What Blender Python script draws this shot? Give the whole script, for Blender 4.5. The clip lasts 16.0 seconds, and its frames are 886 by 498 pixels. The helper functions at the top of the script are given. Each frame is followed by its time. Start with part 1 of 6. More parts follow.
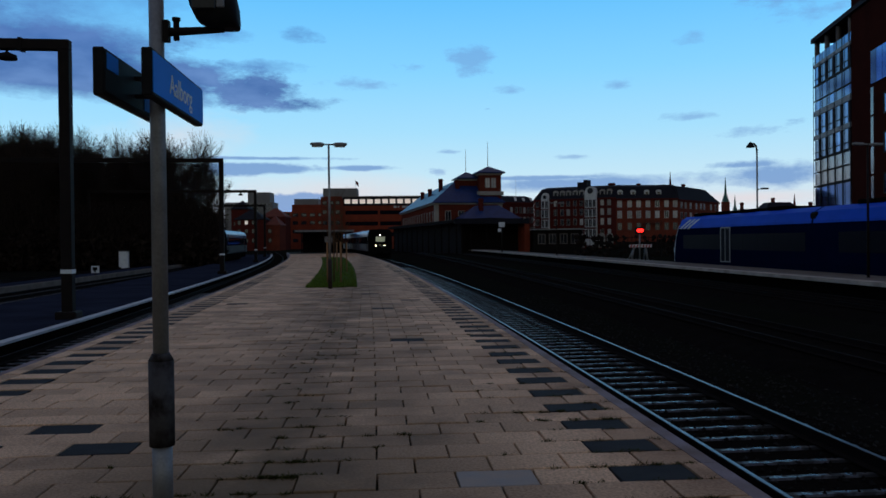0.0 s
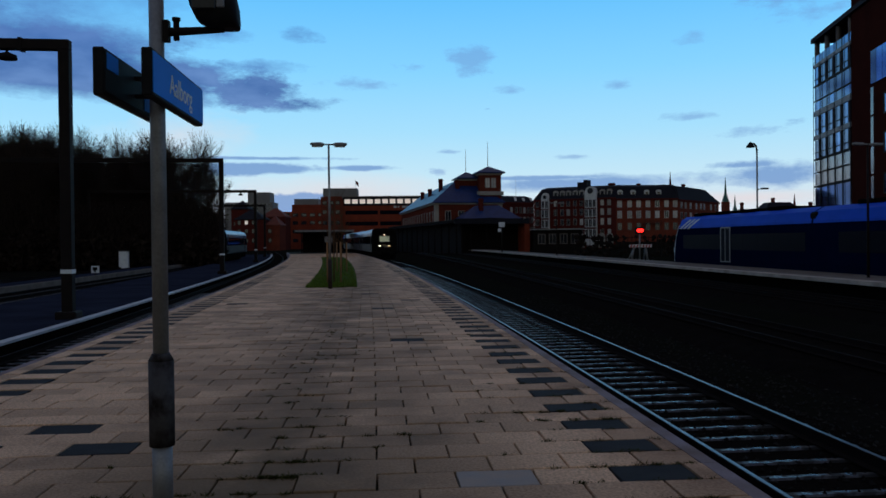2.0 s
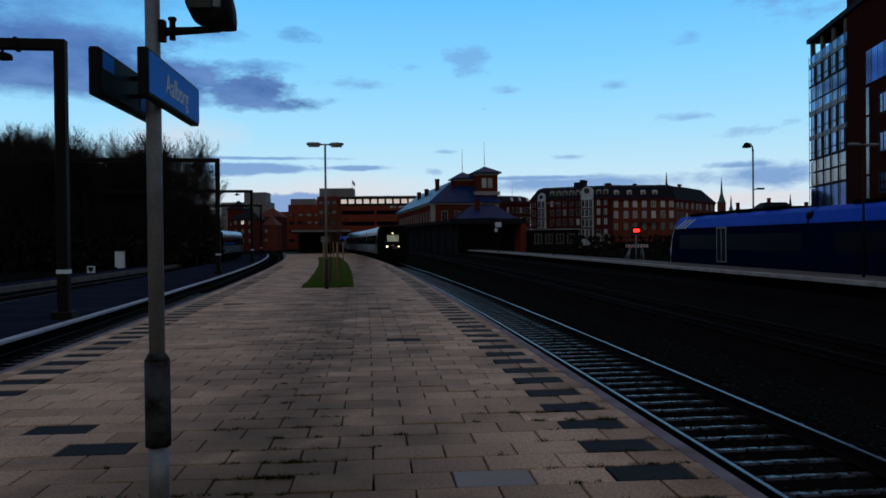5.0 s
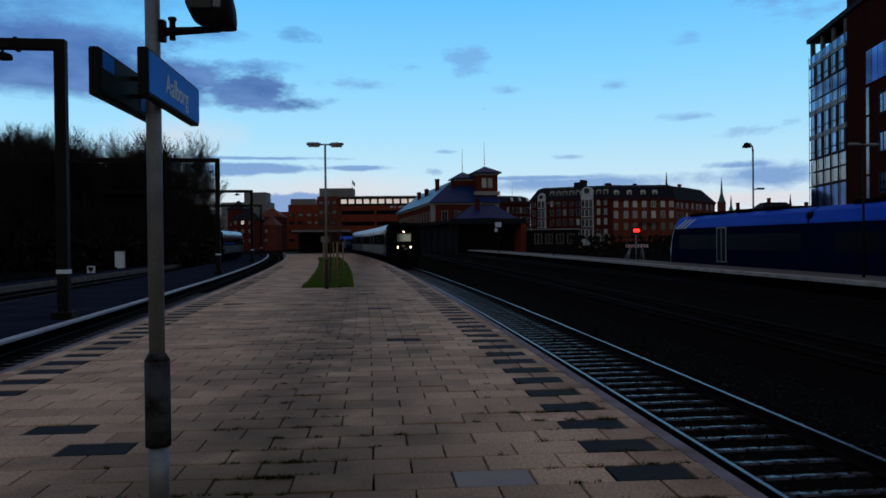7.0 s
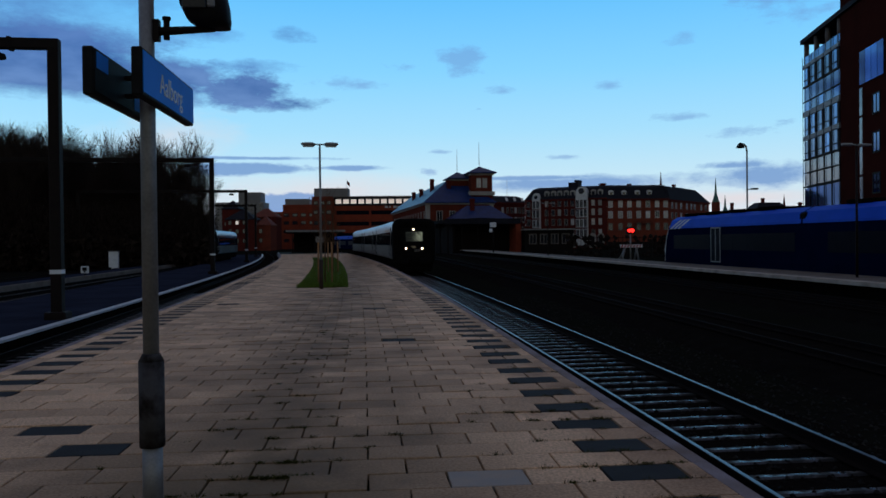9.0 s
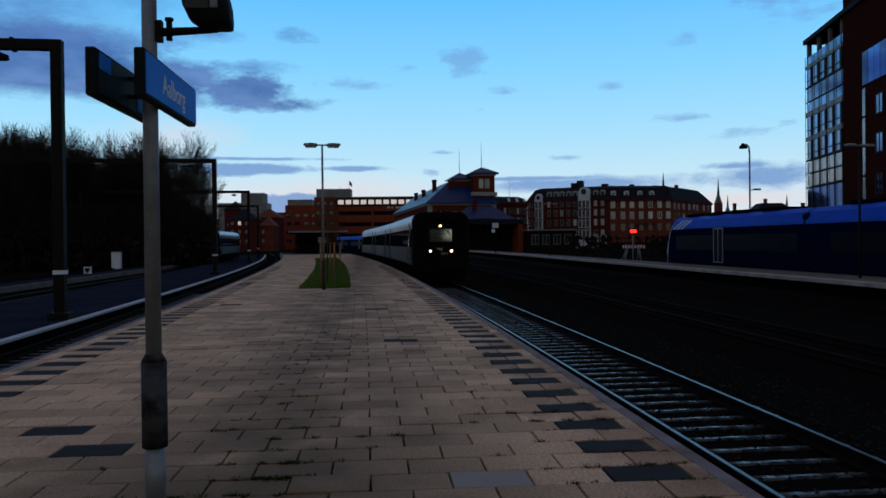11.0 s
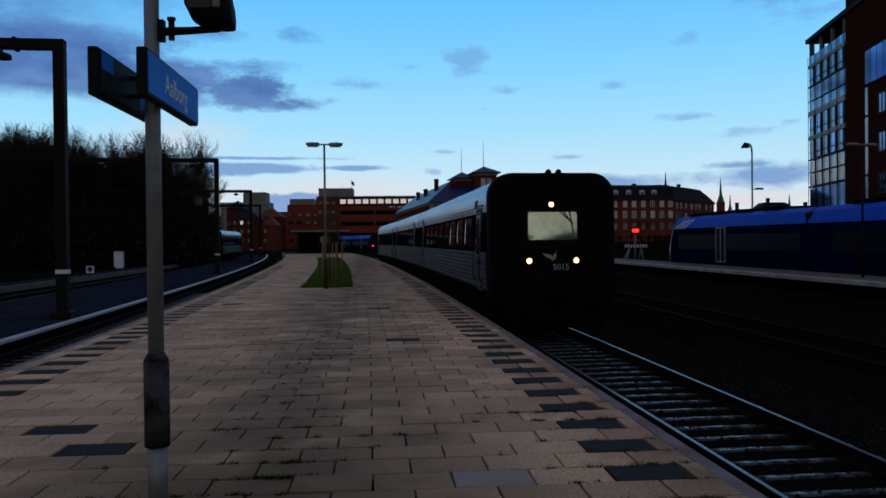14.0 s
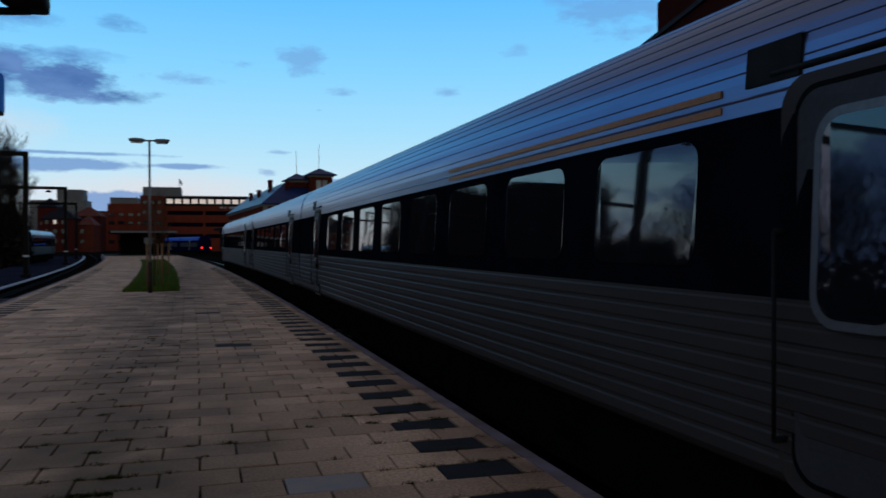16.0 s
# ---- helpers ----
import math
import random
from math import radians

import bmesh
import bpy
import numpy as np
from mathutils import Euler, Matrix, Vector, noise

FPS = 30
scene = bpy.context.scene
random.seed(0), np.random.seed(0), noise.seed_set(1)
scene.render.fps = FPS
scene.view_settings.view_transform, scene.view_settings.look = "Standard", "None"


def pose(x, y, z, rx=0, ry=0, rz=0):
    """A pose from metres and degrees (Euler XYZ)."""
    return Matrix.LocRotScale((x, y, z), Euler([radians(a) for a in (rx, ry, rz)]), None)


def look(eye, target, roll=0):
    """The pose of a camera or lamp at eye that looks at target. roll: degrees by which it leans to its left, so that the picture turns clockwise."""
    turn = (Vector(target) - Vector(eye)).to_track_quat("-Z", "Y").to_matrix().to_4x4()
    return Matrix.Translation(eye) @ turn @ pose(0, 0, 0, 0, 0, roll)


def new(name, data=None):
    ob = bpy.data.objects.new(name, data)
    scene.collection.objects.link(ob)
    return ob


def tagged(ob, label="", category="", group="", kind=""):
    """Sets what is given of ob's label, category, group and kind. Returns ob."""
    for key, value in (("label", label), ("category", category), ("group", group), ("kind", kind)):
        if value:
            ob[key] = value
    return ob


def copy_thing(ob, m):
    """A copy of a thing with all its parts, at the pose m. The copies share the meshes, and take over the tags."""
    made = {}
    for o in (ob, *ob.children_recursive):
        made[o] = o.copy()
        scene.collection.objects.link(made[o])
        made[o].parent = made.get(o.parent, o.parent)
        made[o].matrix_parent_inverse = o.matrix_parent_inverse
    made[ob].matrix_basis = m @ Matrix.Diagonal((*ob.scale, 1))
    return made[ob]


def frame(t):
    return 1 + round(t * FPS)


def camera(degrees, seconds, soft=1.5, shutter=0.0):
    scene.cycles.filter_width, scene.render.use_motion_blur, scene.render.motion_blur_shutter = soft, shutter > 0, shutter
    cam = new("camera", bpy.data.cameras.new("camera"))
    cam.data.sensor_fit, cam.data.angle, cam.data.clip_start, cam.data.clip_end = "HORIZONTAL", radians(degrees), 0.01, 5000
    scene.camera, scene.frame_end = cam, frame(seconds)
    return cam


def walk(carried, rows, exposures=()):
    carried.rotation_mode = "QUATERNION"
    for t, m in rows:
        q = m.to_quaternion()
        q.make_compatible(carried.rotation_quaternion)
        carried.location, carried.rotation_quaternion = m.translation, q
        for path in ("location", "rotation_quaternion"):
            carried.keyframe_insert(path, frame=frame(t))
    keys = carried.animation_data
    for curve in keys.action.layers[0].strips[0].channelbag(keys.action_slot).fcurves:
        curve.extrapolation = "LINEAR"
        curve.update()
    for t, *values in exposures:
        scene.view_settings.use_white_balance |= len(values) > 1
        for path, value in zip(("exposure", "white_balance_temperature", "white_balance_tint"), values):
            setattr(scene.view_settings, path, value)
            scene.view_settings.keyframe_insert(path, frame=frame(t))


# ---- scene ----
cam = camera(58.5, 16.0, soft=1.6, shutter=0.1)
EYE = (0.0, 0.0, 1.75)
# seconds, turn to the right, tilt
TURNS = [(0.0, 4.20, -0.58), (3.0, 4.20, -0.58), (3.3, 4.42, -0.55), (3.6, 4.45, -0.56), (4.0, 4.45, -0.58), (7.0, 4.45, -0.58),
         (7.5, 4.70, -0.40), (8.0, 4.88, -0.50), (8.5, 4.83, -0.57), (9.0, 4.83, -0.58), (11.5, 4.64, -0.53), (12.0, 4.64, -0.57),
         (12.5, 4.57, -0.58), (13.0, 4.57, -0.53), (13.5, 4.62, -0.53), (14.0, 4.51, -0.58), (14.5, 4.57, -0.53), (15.0, 4.51, -0.57),
         (15.5, 4.47, -0.58), (15.6, 5.05, -0.60), (15.7, 7.06, -0.56), (15.8, 11.15, -0.60), (15.9, 13.10, -0.52), (16.0, 16.38, -0.44)]
# the wrist turns with the last swing
ROLLS = {15.6: 0.55, 15.7: 0.4, 15.8: 0.25, 15.9: 0.2, 16.0: 0.15}
walk(cam, [(t, pose(*EYE, 90 + tilt, ROLLS.get(t, 0.6), -turn)) for t, turn, tilt in TURNS])

# ---- world and sun ----
SUN_TURN, SUN_UP = -60.0, 4.0


def make_world():
    world = bpy.data.worlds.new("dusk_sky")
    scene.world = world
    world.use_nodes = True
    n, l = world.node_tree.nodes, world.node_tree.links
    n.clear()

    def m(op, a, b=None, c=None, clamp=False):
        o = n.new("ShaderNodeMath")
        o.operation, o.use_clamp = op, clamp
        for i, v in enumerate((a, b, c)):
            if v is None:
                continue
            if isinstance(v, (int, float)):
                o.inputs[i].default_value = v
            else:
                l.new(v, o.inputs[i])
        return o.outputs[0]

    def mix(f, a, b):
        o = n.new("ShaderNodeMix")
        o.data_type = "RGBA"
        for s, v in ((o.inputs[0], f), (o.inputs[6], a), (o.inputs[7], b)):
            if isinstance(v, tuple):
                s.default_value = (*v, 1)
            elif isinstance(v, (int, float)):
                s.default_value = v
            else:
                l.new(v, s)
        return o.outputs[2]

    sky = n.new("ShaderNodeTexSky")
    sky.sky_type = "NISHITA"
    sky.sun_disc = False
    sky.sun_elevation, sky.sun_rotation = radians(SUN_UP), radians(SUN_TURN)
    sky.air_density, sky.dust_density, sky.ozone_density = 1.0, 0.4, 3.0
    coord = n.new("ShaderNodeTexCoord")
    sep = n.new("ShaderNodeSeparateXYZ")
    l.new(coord.outputs["Generated"], sep.inputs[0])
    x, y, z = sep.outputs
    flat = m("SQRT", m("ADD", m("MULTIPLY", x, x), m("MULTIPLY", y, y)))
    el = m("MULTIPLY", m("ARCTAN2", z, flat), 57.2958)          # degrees up
    az = m("MULTIPLY", m("ARCTAN2", x, y), 57.2958)             # degrees to the right of ahead
    # the clear dusk air: pale at the horizon, saturated blue above
    up = m("MAXIMUM", el, 0.0)
    ramp = n.new("ShaderNodeValToRGB")
    l.new(m("DIVIDE", up, 60.0, clamp=True), ramp.inputs[0])
    cr = ramp.color_ramp
    stops = [(0.0, (0.78, 0.76, 0.78)), (0.03, (0.74, 0.79, 0.86)), (0.07, (0.60, 0.83, 0.96)), (0.13, (0.40, 0.77, 1.02)), (0.20, (0.25, 0.68, 1.06)),
             (0.29, (0.13, 0.55, 1.04)), (0.40, (0.10, 0.22, 0.46)), (0.60, (0.20, 0.185, 0.19)), (1.0, (0.245, 0.205, 0.185))]
    while len(cr.elements) < len(stops):
        cr.elements.new(0.5)
    for e, (p, c) in zip(cr.elements, stops):
        e.position, e.color = p, (*c, 1)
    air = n.new("ShaderNodeVectorMath")
    air.operation = "SCALE"
    l.new(sky.outputs[0], air.inputs[0])
    air.inputs["Scale"].default_value = 0.10
    base = mix(0.93, air.outputs[0], ramp.outputs[0])
    # to the left the evening sky is deep blue, behind hangs a pale broken cloud deck
    side = m("MULTIPLY_ADD", m("ABSOLUTE", az), 1 / 30, -1.2, clamp=True)
    base = mix(m("MULTIPLY", side, 0.7), base, (0.06, 0.11, 0.26))
    deck = n.new("ShaderNodeTexNoise")
    deck.inputs["Scale"].default_value, deck.inputs["Detail"].default_value = 5.0, 5.0
    l.new(coord.outputs["Generated"], deck.inputs[0])
    back = m("MULTIPLY_ADD", y, -2.2, -0.3, clamp=True)
    deck_tone = mix(m("MULTIPLY_ADD", deck.outputs[0], 3.2, -1.1, clamp=True), (0.07, 0.085, 0.09), (0.55, 0.56, 0.46))
    base = mix(m("MULTIPLY", back, m("MULTIPLY_ADD", el, -1 / 30, 1.5, clamp=True)), base, deck_tone)
    # clouds: soft masses at azimuth, height, half width, half height (degrees), with torn edges
    warp = n.new("ShaderNodeTexNoise")
    warp.inputs["Scale"].default_value, warp.inputs["Detail"].default_value, warp.inputs["Roughness"].default_value = 11.0, 9.0, 0.68
    stretch = n.new("ShaderNodeMapping")
    stretch.inputs["Scale"].default_value = (1.0, 1.0, 2.6)
    l.new(coord.outputs["Generated"], stretch.inputs[0])
    l.new(stretch.outputs[0], warp.inputs[0])
    torn = m("SUBTRACT", warp.outputs[0], 0.5)

    def mass(a, e, w, h, soft=0.45, torn_by=5.0):
        da = m("DIVIDE", m("SUBTRACT", az, a), w)
        de = m("DIVIDE", m("SUBTRACT", el, e), h)
        r = m("SQRT", m("ADD", m("MULTIPLY", da, da), m("MULTIPLY", de, de)))
        return m("DIVIDE", m("SUBTRACT", m("MULTIPLY_ADD", torn, torn_by, 1.0), r), soft, clamp=True)

    def all_of(masses):
        total = masses[0]
        for k in masses[1:]:
            total = m("MAXIMUM", total, k)
        return total

    dark = all_of([mass(-23.0, 11.9, 10.0, 2.9, 0.40, 1.0), mass(-31, 12.8, 9, 4.4, 0.5, 1.2), mass(-14.6, 11.2, 4.2, 2.1, 0.5, 2.2), mass(-9.4, 10.7, 3.6, 1.15, 0.7, 4.0), mass(-5.6, 9.7, 2.6, 0.55, 0.8, 3.6),
                   mass(-46, 5.0, 16.0, 6.5, 0.5, 3.0)])
    veil = all_of([mass(-25, 15.6, 12.5, 4.6, 0.9, 1.6), mass(-17, 13.4, 5.0, 1.5, 1.2, 3.0), mass(-6.3, 14.3, 1.5, 0.75, 1.0, 4.5), mass(-11.2, 14.3, 2.9, 0.65, 1.1, 4.0), mass(-9.5, 12.2, 4.0, 0.5, 1.2, 4.0)])
    wisp = all_of([mass(6.4, 12.7, 1.2, 1.0, 0.9, 6.0), mass(2.3, 12.4, 1.5, 0.5, 0.8), mass(-2.2, 11.2, 2.6, 0.4, 0.9), mass(9.2, 10.6, 1.2, 0.4, 0.9, 6.0), mass(7.6, 9.4, 0.8, 0.25),
                   mass(21.8, 8.3, 1.8, 0.32, 0.9, 6.0), mass(25.3, 7.2, 1.7, 0.42, 0.9, 6.0), mass(28.3, 7.7, 1.0, 0.28, 0.9, 6.0), mass(14, 5.9, 1.4, 0.2, 0.7), mass(16.8, 10.8, 1.2, 0.4, 1.0),
                   mass(30.5, 16.2, 4.5, 1.9, 0.8), mass(24.5, 17.2, 4.0, 0.9, 1.0), mass(3.9, 5.0, 1.1, 0.45), mass(4.6, 6.4, 1.2, 0.18, 0.7), mass(22, 13.6, 1.3, 0.5, 1.0)])
    low = all_of([mass(-8.6, 5.2, 5.6, 0.50, 0.4, 2.4), mass(-2.0, 5.3, 3.2, 0.22, 0.5, 2.4), mass(-8.5, 5.95, 6.0, 0.16, 0.6, 2.6),
                  mass(13.5, 4.0, 9.5, 0.60, 0.7, 2.2), mass(11, 4.45, 6.0, 0.22, 0.6, 2.0), mass(27.0, 4.1, 6.0, 0.95, 0.7, 2.6), mass(25.0, 4.9, 2.6, 0.25, 0.8, 4.0), mass(-6.0, 2.4, 2.7, 1.15, 0.2, 2.2)])
    pink = all_of([mass(-14, 7.4, 5.5, 1.9, 1.3, 1.5), mass(-3, 3.6, 10, 1.6, 1.1, 1.0), mass(24, 2.7, 9, 0.6, 0.8, 1.0)])
    shade = n.new("ShaderNodeTexNoise")
    shade.inputs["Scale"].default_value, shade.inputs["Detail"].default_value = 22.0, 4.0
    l.new(stretch.outputs[0], shade.inputs[0])
    grey = mix(m("MULTIPLY_ADD", shade.outputs[0], 2.4, -0.7, clamp=True), (0.036, 0.095, 0.33), (0.115, 0.215, 0.50))
    base = mix(m("MULTIPLY", pink, 0.8), base, (0.75, 0.70, 0.73))
    base = mix(m("MULTIPLY", dark, 0.90), base, grey)
    base = mix(m("MULTIPLY", veil, 0.68), base, (0.075, 0.18, 0.48))
    base = mix(m("MULTIPLY", wisp, 0.50), base, (0.15, 0.28, 0.60))
    base = mix(m("MULTIPLY", low, 0.84), base, (0.155, 0.30, 0.60))
    # everything under the horizon
    under = m("MULTIPLY", el, -0.5, clamp=True)
    base = mix(under, base, (0.03, 0.035, 0.045))
    bg = n.new("ShaderNodeBackground")
    bg.inputs["Strength"].default_value = 1.03
    out = n.new("ShaderNodeOutputWorld")
    l.new(base, bg.inputs[0])
    l.new(bg.outputs[0], out.inputs[0])


make_world()
sun = new("sun", bpy.data.lights.new("sun", "SUN"))
sun.data.energy, sun.data.angle, sun.data.color = 0.05, radians(25), (1.0, 0.86, 0.74)
sun.matrix_world = look((0, 0, 50), (math.sin(radians(SUN_TURN)) * -50, math.cos(radians(SUN_TURN)) * -50, 42))

# ---- materials ----


def material(name, colour, rough=0.7, metal=0.0, second=None, scale=3.0, fine=40.0, bump=0.0, spread=0.5, fine_amount=0.25,
             rough_second=None, random_tone=0.0, island=False, stretch=None, spec=0.25, world=False, dirt=False, glow=None, glow_power=0.0):
    """A surface with stains (scale, per metre), grain (fine) and relief."""
    mat = bpy.data.materials.new(name)
    mat.use_nodes = True
    n, l = mat.node_tree.nodes, mat.node_tree.links
    b = n["Principled BSDF"]
    b.inputs["Roughness"].default_value, b.inputs["Metallic"].default_value = rough, metal
    b.inputs["Specular IOR Level"].default_value = spec
    second = second or tuple(c * 0.6 for c in colour)
    coord = n.new("ShaderNodeTexCoord")
    src = coord.outputs["Object"]
    if world:
        src = n.new("ShaderNodeNewGeometry").outputs["Position"]
    place = src
    if stretch:
        mp = n.new("ShaderNodeMapping")
        mp.inputs["Scale"].default_value = stretch
        l.new(src, mp.inputs[0])
        src = mp.outputs[0]
    big, small = n.new("ShaderNodeTexNoise"), n.new("ShaderNodeTexNoise")
    for t, s, d in ((big, scale, 5.0), (small, fine, 3.0)):
        t.inputs["Scale"].default_value, t.inputs["Detail"].default_value = s, d
        l.new(src, t.inputs[0])
    rng = n.new("ShaderNodeMapRange")
    rng.inputs[1].default_value, rng.inputs[2].default_value = 0.5 - spread / 2, 0.5 + spread / 2
    l.new(big.outputs[0], rng.inputs[0])
    mx = n.new("ShaderNodeMix")
    mx.data_type = "RGBA"
    mx.inputs[6].default_value, mx.inputs[7].default_value = (*colour, 1), (*second, 1)
    l.new(rng.outputs[0], mx.inputs[0])
    hsv = n.new("ShaderNodeHueSaturation")
    l.new(mx.outputs[2], hsv.inputs["Color"])
    val = n.new("ShaderNodeMath")
    val.operation = "MULTIPLY_ADD"
    val.inputs[1].default_value, val.inputs[2].default_value = fine_amount * 2, 1 - fine_amount
    l.new(small.outputs[0], val.inputs[0])
    value = val.outputs[0]
    if random_tone:
        if island:
            who = n.new("ShaderNodeNewGeometry").outputs["Random Per Island"]
        else:
            who = n.new("ShaderNodeObjectInfo").outputs["Random"]
        v2 = n.new("ShaderNodeMath")
        v2.operation = "MULTIPLY_ADD"
        v2.inputs[1].default_value, v2.inputs[2].default_value = random_tone * 2, 1 - random_tone
        l.new(who, v2.inputs[0])
        v3 = n.new("ShaderNodeMath")
        v3.operation = "MULTIPLY"
        l.new(value, v3.inputs[0])
        l.new(v2.outputs[0], v3.inputs[1])
        value = v3.outputs[0]
    l.new(value, hsv.inputs["Value"])
    colour_out = hsv.outputs[0]
    if dirt:
        # a trodden dirty lane along the platform, rusty brake dust by the kerb, dark blotches
        sp = n.new("ShaderNodeSeparateXYZ")
        l.new(place, sp.inputs[0])
        blot = n.new("ShaderNodeTexNoise")
        blot.inputs["Scale"].default_value, blot.inputs["Detail"].default_value = 1.1, 7.0
        l.new(place, blot.inputs[0])

        def m(op, a, c=0.0, d=0.0, clamp=False):
            o = n.new("ShaderNodeMath")
            o.operation, o.use_clamp = op, clamp
            for i, v in enumerate((a, c, d)):
                if isinstance(v, (int, float)):
                    o.inputs[i].default_value = v
                else:
                    l.new(v, o.inputs[i])
            return o.outputs[0]
        line = m("MULTIPLY_ADD", sp.outputs[1], 0.012, sp.outputs[0])
        lane = m("SUBTRACT", 1.0, m("DIVIDE", m("ABSOLUTE", m("ADD", line, 0.8)), 2.2), clamp=True)
        lane = m("MULTIPLY", lane, m("MULTIPLY_ADD", blot.outputs[0], 3.0, -0.55, clamp=True), clamp=True)
        rust = m("MULTIPLY_ADD", line, 0.9, -1.2, clamp=True)
        rust = m("MULTIPLY", rust, m("MULTIPLY_ADD", blot.outputs[0], 2.4, -0.7, clamp=True), clamp=True)
        moss = m("MULTIPLY_ADD", sp.outputs[1], -0.22, 2.15, clamp=True)
        moss = m("MULTIPLY", moss, m("SUBTRACT", 1.0, m("DIVIDE", m("ABSOLUTE", m("ADD", line, 0.9)), 2.6), clamp=True))
        moss = m("MULTIPLY", moss, m("MULTIPLY_ADD", blot.outputs[0], 3.5, -0.5, clamp=True), clamp=True)
        spots = m("MULTIPLY_ADD", blot.outputs[0], 5.0, -2.6, clamp=True)
        for f, c in ((m("MULTIPLY", lane, 0.85), (0.20, 0.130, 0.080)), (m("MULTIPLY", moss, 0.9), (0.125, 0.088, 0.050)), (m("MULTIPLY", rust, 0.6), (0.20, 0.085, 0.042)), (m("MULTIPLY", spots, 0.55), (0.11, 0.078, 0.055))):
            k = n.new("ShaderNodeMix")
            k.data_type = "RGBA"
            l.new(f, k.inputs[0])
            l.new(colour_out, k.inputs[6])
            k.inputs[7].default_value = (*c, 1)
            colour_out = k.outputs[2]
    l.new(colour_out, b.inputs["Base Color"])
    if rough_second is not None:
        rr = n.new("ShaderNodeMapRange")
        rr.inputs[3].default_value, rr.inputs[4].default_value = rough, rough_second
        l.new(rng.outputs[0], rr.inputs[0])
        l.new(rr.outputs[0], b.inputs["Roughness"])
    if bump:
        bp = n.new("ShaderNodeBump")
        bp.inputs["Strength"].default_value, bp.inputs["Distance"].default_value = 1.0, bump
        l.new(small.outputs[0], bp.inputs["Height"])
        l.new(bp.outputs[0], b.inputs["Normal"])
    if glow:
        b.inputs["Emission Color"].default_value, b.inputs["Emission Strength"].default_value = (*glow, 1), glow_power
    return mat


SLAB = material("paving_slab", (0.72, 0.465, 0.285), 0.8, spec=0.08, second=(0.48, 0.31, 0.195), scale=0.5, fine_amount=0.75, fine=42, bump=0.004, spread=0.5, random_tone=0.24, world=True, dirt=True)
SLAB_FAR = material("paving_slab_joined", (0.72, 0.465, 0.285), 0.8, spec=0.08, second=(0.48, 0.31, 0.195), scale=0.5, fine_amount=0.75, fine=42, spread=0.5, random_tone=0.24, island=True, world=True, dirt=True)
DARK_SLAB = material("dark_marker_slab", (0.020, 0.020, 0.022), 0.85, second=(0.032, 0.031, 0.032), scale=5, fine=90, bump=0.002, spec=0.1)
PALE_SLAB = material("pale_slab", (0.38, 0.30, 0.24), 0.85, spec=0.05, scale=4, fine=120, bump=0.001, second=(0.28, 0.27, 0.26))
JOINT = material("joint_soil", (0.026, 0.022, 0.017), 0.95, spec=0.05, second=(0.014, 0.020, 0.007), scale=6, fine=120, bump=0.004)
KERB = material("kerb_concrete", (0.27, 0.225, 0.25), 0.75, spec=0.08, second=(0.15, 0.10, 0.08), scale=2.0, fine=70, bump=0.002)
CONCRETE = material("old_concrete", (0.20, 0.17, 0.145), 0.9, spec=0.05, second=(0.11, 0.09, 0.078), scale=1.2, fine=40, bump=0.004)
WET_CONCRETE = material("wet_sleeper", (0.06, 0.06, 0.065), 0.22, second=(0.015, 0.015, 0.015), scale=5, fine=60, bump=0.002, rough_second=0.8, spread=0.16, spec=0.4)
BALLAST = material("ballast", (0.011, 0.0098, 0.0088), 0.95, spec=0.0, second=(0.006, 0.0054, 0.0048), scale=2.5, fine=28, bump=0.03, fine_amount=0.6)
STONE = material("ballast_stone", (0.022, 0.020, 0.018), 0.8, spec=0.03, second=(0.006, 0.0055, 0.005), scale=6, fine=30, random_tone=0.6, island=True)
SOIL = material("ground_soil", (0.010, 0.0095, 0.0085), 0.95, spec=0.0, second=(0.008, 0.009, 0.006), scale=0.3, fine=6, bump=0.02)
ASPHALT = material("asphalt", (0.028, 0.034, 0.055), 0.85, spec=0.0, second=(0.016, 0.019, 0.030), scale=0.6, fine=60, bump=0.003)
RAIL = material("worn_rail", (0.17, 0.175, 0.20), 0.35, 1.0, second=(0.10, 0.095, 0.10), scale=3, fine=50)
RAIL_DULL = material("dull_rail", (0.014, 0.010, 0.009), 0.8, 0.0, spec=0.02, second=(0.008, 0.006, 0.0055), scale=3, fine=50)
RUST = material("rusty_steel", (0.045, 0.025, 0.018), 0.8, 0.2, second=(0.025, 0.018, 0.015), scale=5, fine=60, bump=0.001)
GRASS = material("grass", (0.12, 0.19, 0.022), 0.8, spec=0.05, second=(0.07, 0.115, 0.016), scale=2, fine=20, random_tone=0.35, island=True)
LAWN = material("lawn_soil", (0.05, 0.08, 0.014), 0.95, second=(0.02, 0.03, 0.008), scale=3, fine=60, bump=0.01)
GALV = material("galvanised_steel", (0.30, 0.30, 0.30), 0.55, 0.55, second=(0.20, 0.195, 0.19), scale=6, fine=50, bump=0.0008)
DARK_STEEL = material("dark_painted_steel", (0.010, 0.007, 0.0065), 0.7, 0.0, spec=0.12, second=(0.016, 0.011, 0.009), scale=4, fine=40, bump=0.001)
BLACK = material("black_plastic", (0.006, 0.006, 0.007), 0.6, spec=0.05, second=(0.02, 0.02, 0.02), scale=6, fine=60)
SIGN_BLUE = material("sign_blue", (0.02, 0.26, 0.88), 0.6, spec=0.05, second=(0.02, 0.23, 0.80), scale=3, fine=60, fine_amount=0.05)
SIGN_WHITE = material("sign_white", (0.85, 0.87, 0.88), 0.5, spec=0.1, fine_amount=0.05, second=(0.65, 0.67, 0.68))
